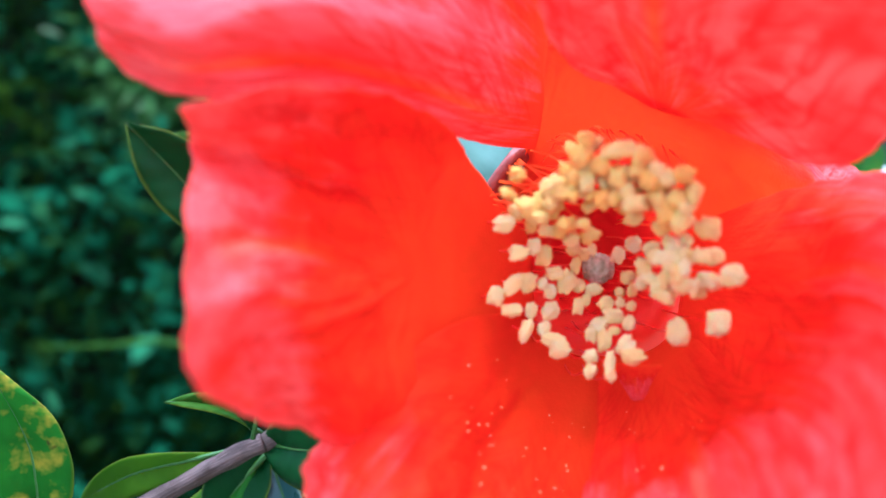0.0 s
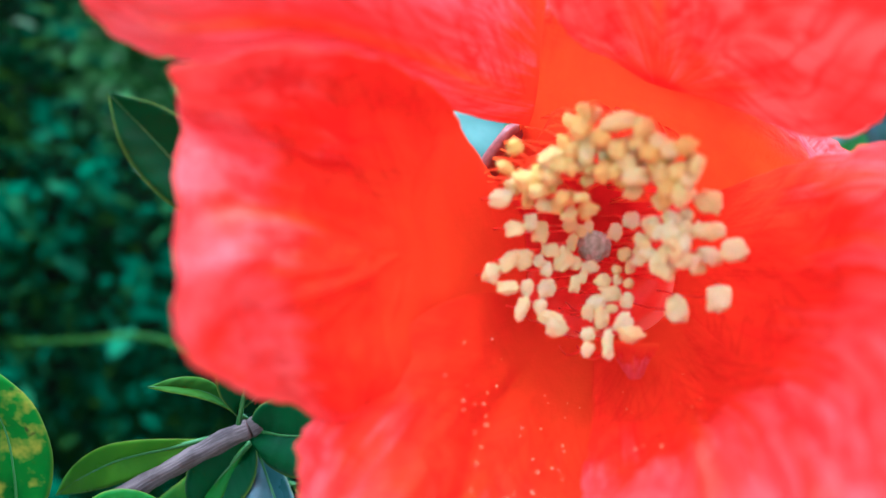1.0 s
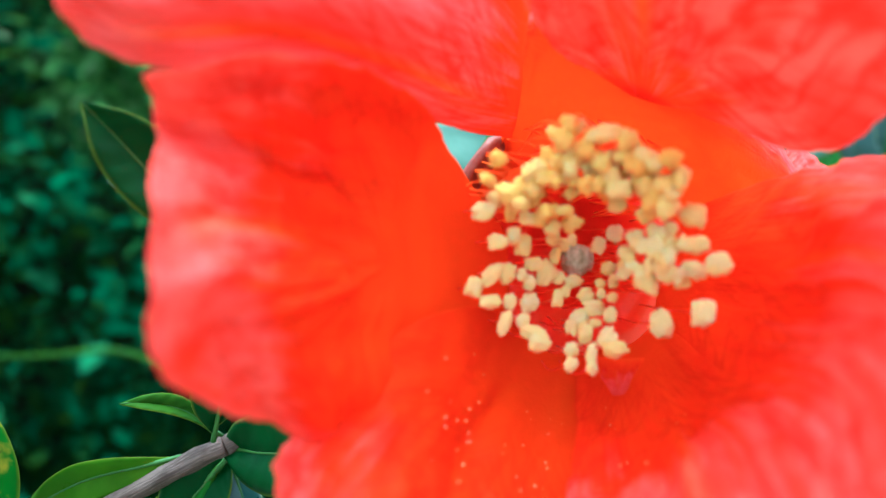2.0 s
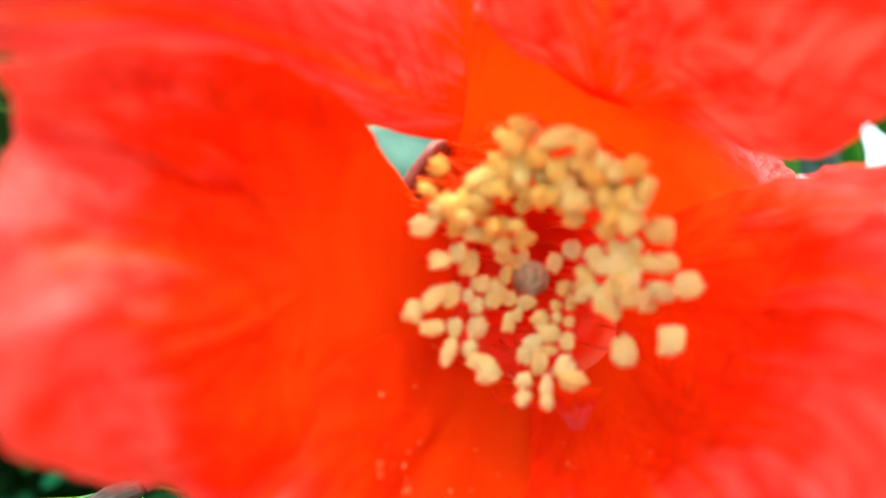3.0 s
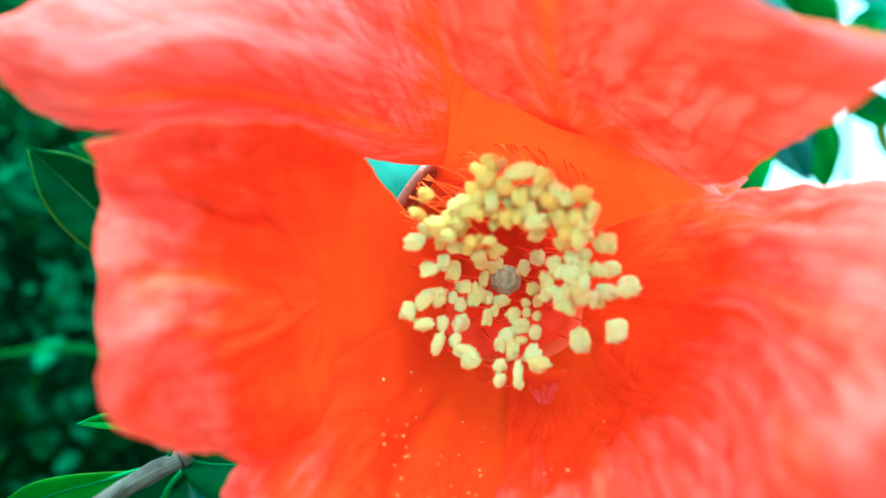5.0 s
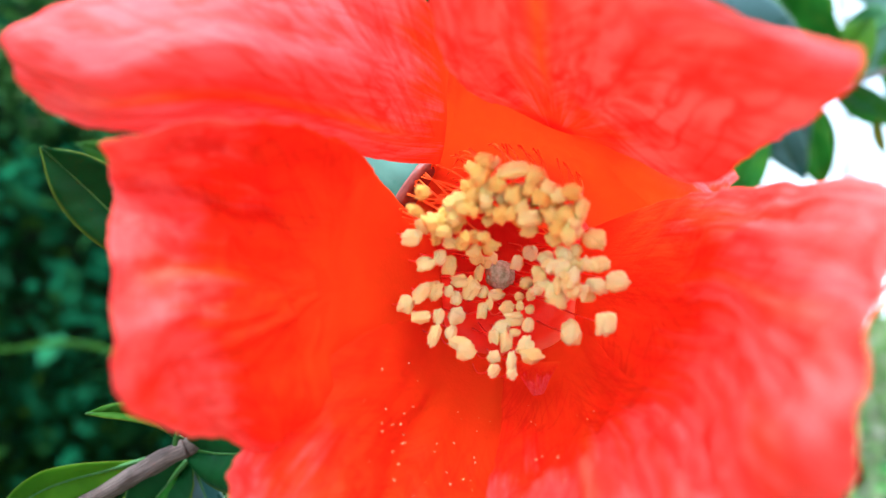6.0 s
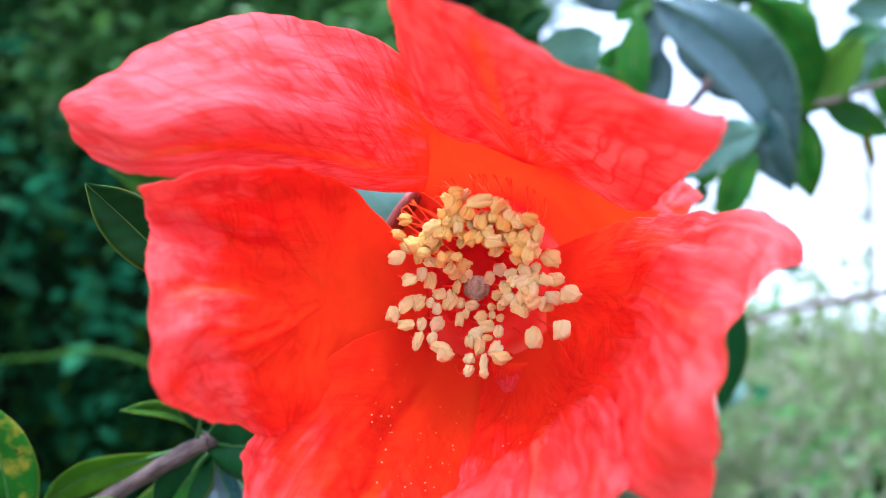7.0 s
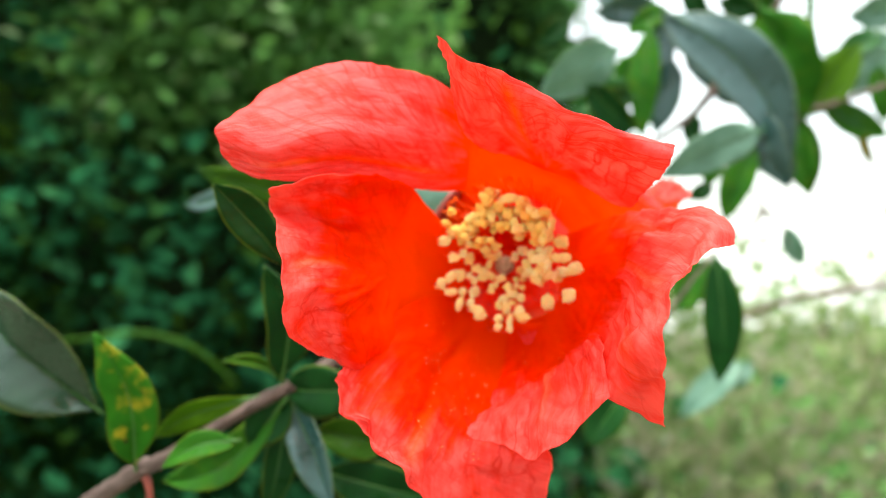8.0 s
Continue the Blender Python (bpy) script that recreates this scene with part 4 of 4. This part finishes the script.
ARC_ANTHERS_RIGHT = [
    (19.1, 7.2, 1.13, 0.96, 80), (20.4, 7.3, 0.80, 0.76, 130), (21.5, 7.7, 1.04, 0.82, -20), (21.0, 5.8, 0.88, 0.88, 40), (22.4, 6.1, 0.99, 0.63, 80), (21.4, 3.9, 1.13, 0.76, 80),
    (20.4, 4.6, 0.89, 0.86, 40), (21.8, 5.0, 0.78, 0.76, 110), (13.4, 7.7, 0.83, 0.78, 10), (13.3, 6.2, 0.76, 0.76, 60), (14.4, 7.0, 0.83, 0.76, 80), (17.4, 6.5, 0.75, 0.75, 0),
    (19.9, 5.7, 0.76, 0.76, 20), (14.5, 3.7, 0.64, 0.56, 80), (12.3, 6.5, 0.77, 0.77, 0), (19.5, 8.0, 0.73, 0.68, 60),
]


def nest_depth(x, z, raised):
    """The ring of anthers leans; its middle sinks into the throat."""
    y = 0.0739 - 0.386 * (x - 0.0073) - 0.30 * (z - 1.2974)
    return y if raised else y + 0.0085 * max(0, 1 - math.hypot(x - 0.0175, z - 1.3) / 0.0095)


rng = random.Random(5)
for table, raised, sacs in ((LOOSE_ANTHERS, False, CREAM), (LOW_ANTHERS, False, CREAM), (INNER_ANTHERS, False, CREAM), (ARC_ANTHERS, True, ORANGE), (ARC_ANTHERS_RIGHT, True, ORANGE)):
    for x, z, long, wide, turn in table:
        x, z = x / 1000, 1.3 + z / 1000
        tip = Vector((x, nest_depth(x, z, raised) - 0.0006 * raised, z))
        root = None
        if raised:
            # the crowded arc above the throat: its filaments rise from the rim
            lean = Vector((x - HEART.x, 0, z - HEART.z)).normalized()
            root = Vector((HEART.x, 0.0838, HEART.z)) + (lean + Vector((rng.gauss(0, 0.12), 0, rng.gauss(0, 0.12)))).normalized() * 0.0128
        stamen(tip, (long / (1130 if raised else 1000), wide / (1130 if raised else 1000), turn), rng, root, sacs)
        if raised:
            # more sacs crowd behind
            for deep in (0.0002, 0.0012, 0.0020) if x > 0.0092 else ():
                back = tip + Vector((max(-0.0009, min(0.0009, rng.gauss(0, 0.0006))), deep + rng.uniform(0, 0.0008), max(-0.0009, min(0.0006, rng.gauss(0, 0.0005))) - deep * 0.3))
                stamen(back, (rng.uniform(0.0006, 0.0009), rng.uniform(0.0005, 0.0007), rng.uniform(0, 180)), rng, None, sacs)
# the pale clump beside the stigma
for k in range(30):
    w, r = rng.uniform(0, 6.28), rng.random() ** 0.6
    x, z = 0.0217 + 0.0024 * r * math.cos(w), 1.2999 + 0.0028 * r * math.sin(w)
    stamen(Vector((x, nest_depth(x, z, True) + 0.002 * r * r + rng.gauss(0, 0.0004), z)), (rng.uniform(0.00065, 0.0009), rng.uniform(0.00050, 0.00070), rng.uniform(0, 180)), rng)

# the stigma at the throat's middle
bm = bmesh.new()
bmesh.ops.create_icosphere(bm, subdivisions=4, radius=0.0015)
for v in bm.verts:
    v.co *= 1 + 0.14 * noise.noise(v.co * 1900) + 0.16 * noise.noise(v.co * 4200)
    v.co.y *= 0.7
bmesh.ops.translate(bm, vec=Vector((0.0174, 0.0790, 1.2997)), verts=bm.verts)
stigma = part("stigma", bm, STIGMA, flower, "greenish grey knobbly stigma")
part("style", tube([Vector((0.0175, 0.0800, 1.2997)), Vector((0.0185, 0.0860, 1.2990)), Vector((0.0199, 0.0940, 1.2988))], [0.0005, 0.0005, 0.0006], 8, 10), FILAMENT, stigma)

# ---- the branch beside the flower ----
branch = thing("pomegranate_branch", (-0.0483, 0.1030, 1.2631), "grey-brown twig with green leaves carrying the flower", "branch")
part("stem", tube([(-0.16, 0.2, -0.02), (-0.15, 0.19, 0.5), (-0.13, 0.16, 1.0), (-0.0762, 0.1120, 1.2469)], [0.012, 0.009, 0.005, 0.0016], 12, 40, 0.15), BARK, branch)
part("twig", tube([(-0.0762, 0.1120, 1.2469), (-0.0581, 0.1065, 1.2564), (-0.0483, 0.1030, 1.2627), (-0.0441, 0.1030, 1.2643), (-0.0320, 0.1030, 1.2711), (-0.0246, 0.1030, 1.2751), (-0.0205, 0.1030, 1.2770)], [0.0016, 0.0015, 0.0017, 0.0014, 0.0011, 0.0012, 0.0013], 12, 60, 0.35), TWIG, branch)
part("side_shoot", tube([(-0.0478, 0.1030, 1.2629), (-0.0463, 0.1025, 1.2597), (-0.0461, 0.1025, 1.2541)], [0.0009, 0.0007, 0.0006], 8, 10, 0.2), CALYX, branch, "dark red side shoot")
leaf(branch, (-0.0164, 0.0820, 1.3000), (-0.0258, 0.0735, 1.3131), 0.0072, LEAF_DARK, 12, 22, -0.02, 0.02, 1.25, "", 0)
leaf(branch, (-0.0580, 0.1080, 1.2734), (-0.0842, 0.1080, 1.2980), 0.0222, LEAF_SHEEN, -30, 34, 0.08, 0.05, 1, "broad dark leaf with a pale sky sheen", 0.3)
# these two dark leaves paint the shadow beneath the left petal
leaf(branch, (-0.0214, 0.1000, 1.2795), (-0.0225, 0.0940, 1.3001), 0.0087, LEAF_DARK, 8, 14, 0.03, 0.12, 0.85, "", 0.1)
leaf(branch, (-0.0211, 0.1040, 1.2764), (-0.0055, 0.0960, 1.2775), 0.0100, LEAF_DARK, 10, 15, 0.05)
leaf(branch, (-0.0215, 0.1030, 1.2783), (-0.0313, 0.0980, 1.2831), 0.0032, LEAF_OLIVE, 20, 40, 0.10, 0.10, 1.3)
leaf(branch, (-0.0270, 0.1040, 1.2752), (-0.0467, 0.1080, 1.2673), 0.0056, LEAF_YOUNG, -25, 20, 0.06, 0.10)
leaf(branch, (-0.0296, 0.1010, 1.2678), (-0.0424, 0.0980, 1.2644), 0.0056, LEAF, 15, 25, 0.05, 0.10)
leaf(branch, (-0.0215, 0.1060, 1.2744), (-0.0471, 0.1130, 1.2576), 0.0085, LEAF, 20, 20, 0.05, -0.16)
leaf(branch, (-0.0205, 0.1060, 1.2749), (-0.0285, 0.1050, 1.2658), 0.0090, LEAF_DARK, 10, 20, 0.05, 0)
leaf(branch, (-0.0208, 0.1080, 1.2740), (-0.0124, 0.1000, 1.2547), 0.0085, LEAF_GLOSS, 25, 30, 0.08, -0.05)
leaf(branch, (-0.0222, 0.1100, 1.2725), (-0.0263, 0.1080, 1.2513), 0.0070, LEAF_DARK, -20, 25, 0.08, 0)
leaf(branch, (-0.0170, 0.1150, 1.2661), (-0.0012, 0.1150, 1.2621), 0.0085, LEAF_OLIVE, 10, 20, 0.05, 0)
leaf(branch, (-0.0161, 0.1150, 1.2575), (0.0087, 0.1150, 1.2502), 0.0105, LEAF_DARK, 10, 20, 0.05, 0)
leaf(branch, (-0.0484, 0.1010, 1.2644), (-0.0526, 0.0960, 1.2892), 0.0098, LEAF_SICK, -10, 16, 0.03, 0.1, 0.85, "green leaf with ragged yellow edge and brown spots", 0.35)
leaf(branch, (-0.0364, 0.1400, 1.3173), (-0.0500, 0.1450, 1.3125), 0.0045, LEAF_GLOSS, 30, 15, 0.04, -0.12)
leaf(branch, (-0.0198, 0.1300, 1.3132), (-0.0440, 0.1350, 1.3203), 0.0070, LEAF_OLIVE, -20, 15, 0.04, 0)
# a pale leaf fills the petal gap in place of bright sky
leaf(branch, (0.0142, 0.1200, 1.3190), (0.0037, 0.1150, 1.2985), 0.0220, LEAF_PALE, 0, 12, 0.04, 0)
part("grass_stem", tube([(-0.1440, 0.6200, 1.1808), (-0.1747, 0.6000, 1.2154), (-0.2145, 0.6000, 1.2280), (-0.2591, 0.6000, 1.2248), (-0.3078, 0.6000, 1.2241)], [0.0016, 0.0024, 0.0024, 0.0018, 0.001], 6, 20), LEAF_OLIVE, branch)

# ---- the branch beyond the flower, against the sky ----
far_branch = thing("pomegranate_branch", (0.62, 0.5, 0), "dark twigs with drooping green leaves against bright sky", "branch")
part("stem", tube([(0.62, 0.5, -0.02), (0.60, 0.48, 0.6), (0.50, 0.40, 1.15), (0.40, 0.33, 1.42), (0.1469, 0.2400, 1.3973)], [0.014, 0.011, 0.006, 0.004, 0.0022], 12, 40, 0.15), BARK, far_branch)
part("twig", tube([(0.1469, 0.2400, 1.3973), (0.1277, 0.2350, 1.3720), (0.1082, 0.2250, 1.3512), (0.0980, 0.2200, 1.3414), (0.0832, 0.2100, 1.3327), (0.0670, 0.2000, 1.3244)], [0.0016, 0.0014, 0.0017, 0.0011, 0.0009, 0.0007], 9, 30, 0.25), TWIG, far_branch)
part("twig", tube([(0.1277, 0.2350, 1.3720), (0.1398, 0.2350, 1.3598), (0.1447, 0.2350, 1.3457), (0.1229, 0.2250, 1.3330), (0.1127, 0.2200, 1.3303)], [0.0012, 0.0010, 0.0010, 0.0013, 0.0008], 9, 30, 0.25), TWIG, far_branch)
part("twig", tube([(0.1447, 0.2350, 1.3457), (0.1567, 0.2400, 1.3472), (0.1836, 0.2500, 1.3557)], [0.0010, 0.0010, 0.0010], 9, 30, 0.25), TWIG, far_branch)
part("twig", tube([(0.1653, 0.2700, 1.4001), (0.1650, 0.2700, 1.3799), (0.1627, 0.2650, 1.3632), (0.1479, 0.2400, 1.3443)], [0.0016, 0.0016, 0.0013, 0.0008], 9, 30, 0.25), RIB, far_branch)
part("twig", tube([(0.1145, 0.2200, 1.3231), (0.1243, 0.2250, 1.3097), (0.1341, 0.2300, 1.3012), (0.1413, 0.2400, 1.2932)], [0.0004, 0.0005, 0.0004, 0.0002], 9, 30, 0.25), TWIG, far_branch)
leaf(far_branch, (0.0872, 0.2150, 1.3743), (0.1299, 0.2150, 1.3224), 0.0235, LEAF_GLOSS, -22, 12, 0.05, -0.12, 0.8, "", 0.2)
leaf(far_branch, (0.1268, 0.2250, 1.3416), (0.1352, 0.2250, 1.3187), 0.0107, LEAF_GLOSS, 5, 18, 0.05, 0.04, 0.9, "", 0)
leaf(far_branch, (0.1416, 0.2350, 1.3437), (0.1460, 0.2350, 1.3142), 0.0099, LEAF_DARK, 0, 18, 0.05, -0.05, 0.9, "", 0)
leaf(far_branch, (0.0815, 0.2100, 1.3688), (0.0782, 0.2100, 1.3330), 0.0102, LEAF, -10, 20, 0.05, 0.03, 0.9, "", 0)
leaf(far_branch, (0.0920, 0.2200, 1.3604), (0.0858, 0.2200, 1.3358), 0.0134, LEAF_GLOSS, -25, 15, 0.05, 0.06, 0.9, "", 0)
leaf(far_branch, (0.1005, 0.2300, 1.3712), (0.1092, 0.2300, 1.3515), 0.0126, LEAF_GLOSS, -30, 15, 0.05, 0, 0.9, "", 0)
leaf(far_branch, (0.0681, 0.2000, 1.3599), (0.0437, 0.2000, 1.3454), 0.0173, LEAF_PALE, -25, 16, 0.05, 0.05, 0.9, "", 0)
leaf(far_branch, (0.0756, 0.2100, 1.3504), (0.0553, 0.2100, 1.3409), 0.0117, LEAF_FRESH, 10, 18, 0.05, 0.05, 0.9, "", 0)
leaf(far_branch, (0.0745, 0.2050, 1.3456), (0.0597, 0.2050, 1.3438), 0.0084, LEAF_DARK, 0, 20, 0.05, 0, 0.9, "", 0)
leaf(far_branch, (0.0754, 0.2050, 1.3360), (0.0596, 0.2050, 1.3409), 0.0084, LEAF_DARK, 0, 20, 0.05, 0, 0.9, "", 0)
leaf(far_branch, (0.0908, 0.2300, 1.3814), (0.0680, 0.2300, 1.3790), 0.0109, LEAF_GLOSS, -15, 15, 0.05, 0, 0.9, "", 0)
leaf(far_branch, (0.0904, 0.2200, 1.3773), (0.0769, 0.2200, 1.3691), 0.0081, LEAF, 10, 15, 0.05, 0, 0.9, "", 0)
leaf(far_branch, (0.1117, 0.2300, 1.3823), (0.1266, 0.2300, 1.3782), 0.0084, LEAF_DARK, 0, 20, 0.05, 0, 0.9, "", 0)
leaf(far_branch, (0.0622, 0.2400, 1.3790), (0.0498, 0.2400, 1.3696), 0.0087, LEAF_DARK, 0, 20, 0.05, 0, 0.9, "", 0)
leaf(far_branch, (0.1120, 0.2100, 1.3334), (0.0871, 0.2100, 1.3226), 0.0129, LEAF_PALE, -30, 15, 0.05, 0.06, 0.9, "", 0)
leaf(far_branch, (0.1173, 0.2150, 1.3297), (0.1068, 0.2150, 1.3057), 0.0111, LEAF, 5, 20, 0.05, 0.03, 0.9, "", 0)
leaf(far_branch, (0.1013, 0.2100, 1.3171), (0.0925, 0.2100, 1.3133), 0.0059, LEAF_DARK, 0, 20, 0.05, 0, 0.9, "", 0)
leaf(far_branch, (0.0990, 0.2200, 1.3424), (0.0975, 0.2200, 1.3314), 0.0069, LEAF_DARK, 0, 20, 0.05, 0, 0.9, "", 0)
leaf(far_branch, (0.1600, 0.2500, 1.3506), (0.1842, 0.2500, 1.3366), 0.0086, LEAF_FRESH, 0, 20, 0.05, 0, 0.9, "", 0)
leaf(far_branch, (0.1988, 0.2700, 1.3794), (0.1800, 0.2700, 1.3598), 0.0183, LEAF_PALE, 15, 15, 0.05, 0, 0.9, "", 0)
leaf(far_branch, (0.1862, 0.2600, 1.3662), (0.1891, 0.2600, 1.3420), 0.0084, LEAF, 0, 20, 0.05, 0, 0.9, "", 0)
leaf(far_branch, (0.1500, 0.2500, 1.3837), (0.1482, 0.2500, 1.3732), 0.0063, LEAF_OLD, 20, 20, 0.05, 0, 0.9, "yellowing small leaf", 0)
leaf(far_branch, (0.1738, 0.2500, 1.3406), (0.1777, 0.2500, 1.3248), 0.0041, LEAF_OLD, 20, 20, 0.05, 0, 0.9, "", 0)
leaf(far_branch, (0.0919, 0.1850, 1.2959), (0.0923, 0.1850, 1.2582), 0.0116, LEAF_DARK, 0, 16, 0.04, -0.05, 0.9, "", 0)
leaf(far_branch, (0.0911, 0.1900, 1.2947), (0.0823, 0.1900, 1.2790), 0.0112, LEAF, 0, 20, 0.05, 0, 0.9, "", 0)
leaf(far_branch, (0.0594, 0.1650, 1.2614), (0.0487, 0.1650, 1.2466), 0.0112, LEAF_DARK, 10, 20, 0.05, 0, 0.9, "", 0)
leaf(far_branch, (0.1569, 0.3200, 1.2400), (0.1267, 0.3200, 1.2140), 0.0157, LEAF_PALE, 20, 20, 0.05, 0, 0.9, "", 0)
leaf(far_branch, (0.1606, 0.3200, 1.2399), (0.1497, 0.3200, 1.2270), 0.0123, LEAF_PALE, 20, 20, 0.05, 0, 0.9, "", 0)
leaf(far_branch, (0.1879, 0.3400, 1.3027), (0.1955, 0.3400, 1.2830), 0.0118, LEAF_PALE, 10, 20, 0.05, 0, 0.9, "", 0)
leaf(far_branch, (0.1103, 0.2350, 1.3663), (0.1263, 0.2350, 1.3460), 0.0172, LEAF_GLOSS, -15, 15, 0.05, 0.05, 0.9, "", 0.2)
leaf(far_branch, (0.1299, 0.2450, 1.3620), (0.1434, 0.2450, 1.3420), 0.0138, LEAF_DARK, 0, 18, 0.05, 0, 0.9, "", 0)
leaf(far_branch, (0.1011, 0.2400, 1.3797), (0.1195, 0.2400, 1.3713), 0.0131, LEAF_GLOSS, -20, 15, 0.05, 0, 0.9, "", 0)
leaf(far_branch, (0.1476, 0.2550, 1.3765), (0.1583, 0.2550, 1.3571), 0.0124, LEAF, 0, 18, 0.05, 0, 0.9, "", 0)
leaf(far_branch, (0.0801, 0.2250, 1.3636), (0.0759, 0.2250, 1.3493), 0.0099, LEAF, 0, 18, 0.05, 0, 0.9, "", 0)
leaf(far_branch, (0.1069, 0.2200, 1.3290), (0.1028, 0.2200, 1.3177), 0.0081, LEAF, 0, 18, 0.05, 0, 0.9, "", 0)
leaf(far_branch, (0.0684, 0.2350, 1.3897), (0.0913, 0.2350, 1.3789), 0.0111, LEAF_GLOSS, -15, 15, 0.05, 0.05, 0.9, "", 0.3)
leaf(far_branch, (0.1148, 0.2050, 1.3342), (0.0818, 0.2050, 1.3205), 0.0149, LEAF_PALE, -22, 14, 0.05, 0.05, 0.9, "", 0.25)
leaf(far_branch, (0.1275, 0.2320, 1.3801), (0.1432, 0.2320, 1.3403), 0.0250, LEAF, 5, 14, 0.05, -0.06, 0.85, "", 0.3)
leaf(far_branch, (0.0911, 0.2220, 1.3760), (0.0875, 0.2220, 1.3419), 0.0143, LEAF_GLOSS, 12, 14, 0.05, 0.06, 0.9, "", 0.3)
leaf(far_branch, (0.1199, 0.2140, 1.3420), (0.1286, 0.2140, 1.3158), 0.0127, LEAF_GLOSS, 8, 16, 0.06, 0.06, 0.9, "", 0.3)
leaf(far_branch, (0.1385, 0.2280, 1.3398), (0.1422, 0.2280, 1.3142), 0.0121, LEAF, 0, 18, 0.05, 0.04, 0.9, "", 0.2)
leaf(far_branch, (0.1521, 0.2450, 1.3439), (0.1708, 0.2450, 1.3700), 0.0164, LEAF_YOUNG, 12, 18, 0.06, -0.06, 0.85, "bright young green leaf", 0.15)
leaf(far_branch, (0.1578, 0.2500, 1.3509), (0.1849, 0.2500, 1.3366), 0.0090, LEAF, 0, 20, 0.05, 0.08, 0.9, "", 0.2)
leaf(far_branch, (0.1960, 0.2620, 1.3698), (0.1766, 0.2620, 1.3547), 0.0141, LEAF_PALE, -15, 15, 0.05, 0, 0.9, "", 0.2)
leaf(far_branch, (0.1942, 0.2700, 1.3795), (0.1732, 0.2700, 1.3697), 0.0106, LEAF_FRESH, 10, 15, 0.05, 0, 0.9, "", 0.2)
leaf(far_branch, (0.1240, 0.2400, 1.3935), (0.1367, 0.2400, 1.3791), 0.0131, LEAF, 10, 18, 0.05, 0, 0.9, "", 0.2)
leaf(far_branch, (0.1026, 0.2350, 1.3902), (0.1095, 0.2350, 1.3758), 0.0086, LEAF_DARK, 10, 18, 0.05, 0, 0.9, "", 0.2)
# pale leaf added in place of an unclear pale background shape
leaf(far_branch, (0.2202, 0.3000, 1.3975), (0.1973, 0.3000, 1.3942), 0.0159, LEAF_PALE, -10, 15, 0.05, 0, 0.9, "", 0.3)
leaf(far_branch, (0.0587, 0.2000, 1.3489), (0.0725, 0.2000, 1.3344), 0.0105, LEAF_DARK, 10, 18, 0.05, 0, 0.9, "", 0.2)
part("twig", tube([(0.1776, 0.3800, 1.2522), (0.2090, 0.3800, 1.2623), (0.2374, 0.3800, 1.2661), (0.2722, 0.3800, 1.2698)], [0.0015, 0.0015, 0.0018, 0.0021], 9, 30, 0.25), TWIG, far_branch)
part("twig", tube([(0.0913, 0.1850, 1.2965), (0.0981, 0.1900, 1.3009), (0.1094, 0.2000, 1.3041), (0.1243, 0.2250, 1.3097)], [0.0004, 0.0005, 0.0005, 0.0006], 9, 30, 0.25), TWIG, far_branch)
part("twig", tube([(0.0594, 0.1650, 1.2614), (0.0658, 0.1700, 1.2648), (0.0756, 0.1800, 1.2790), (0.0913, 0.1850, 1.2965)], [0.0004, 0.0005, 0.0005, 0.0005], 9, 30, 0.25), TWIG, far_branch)
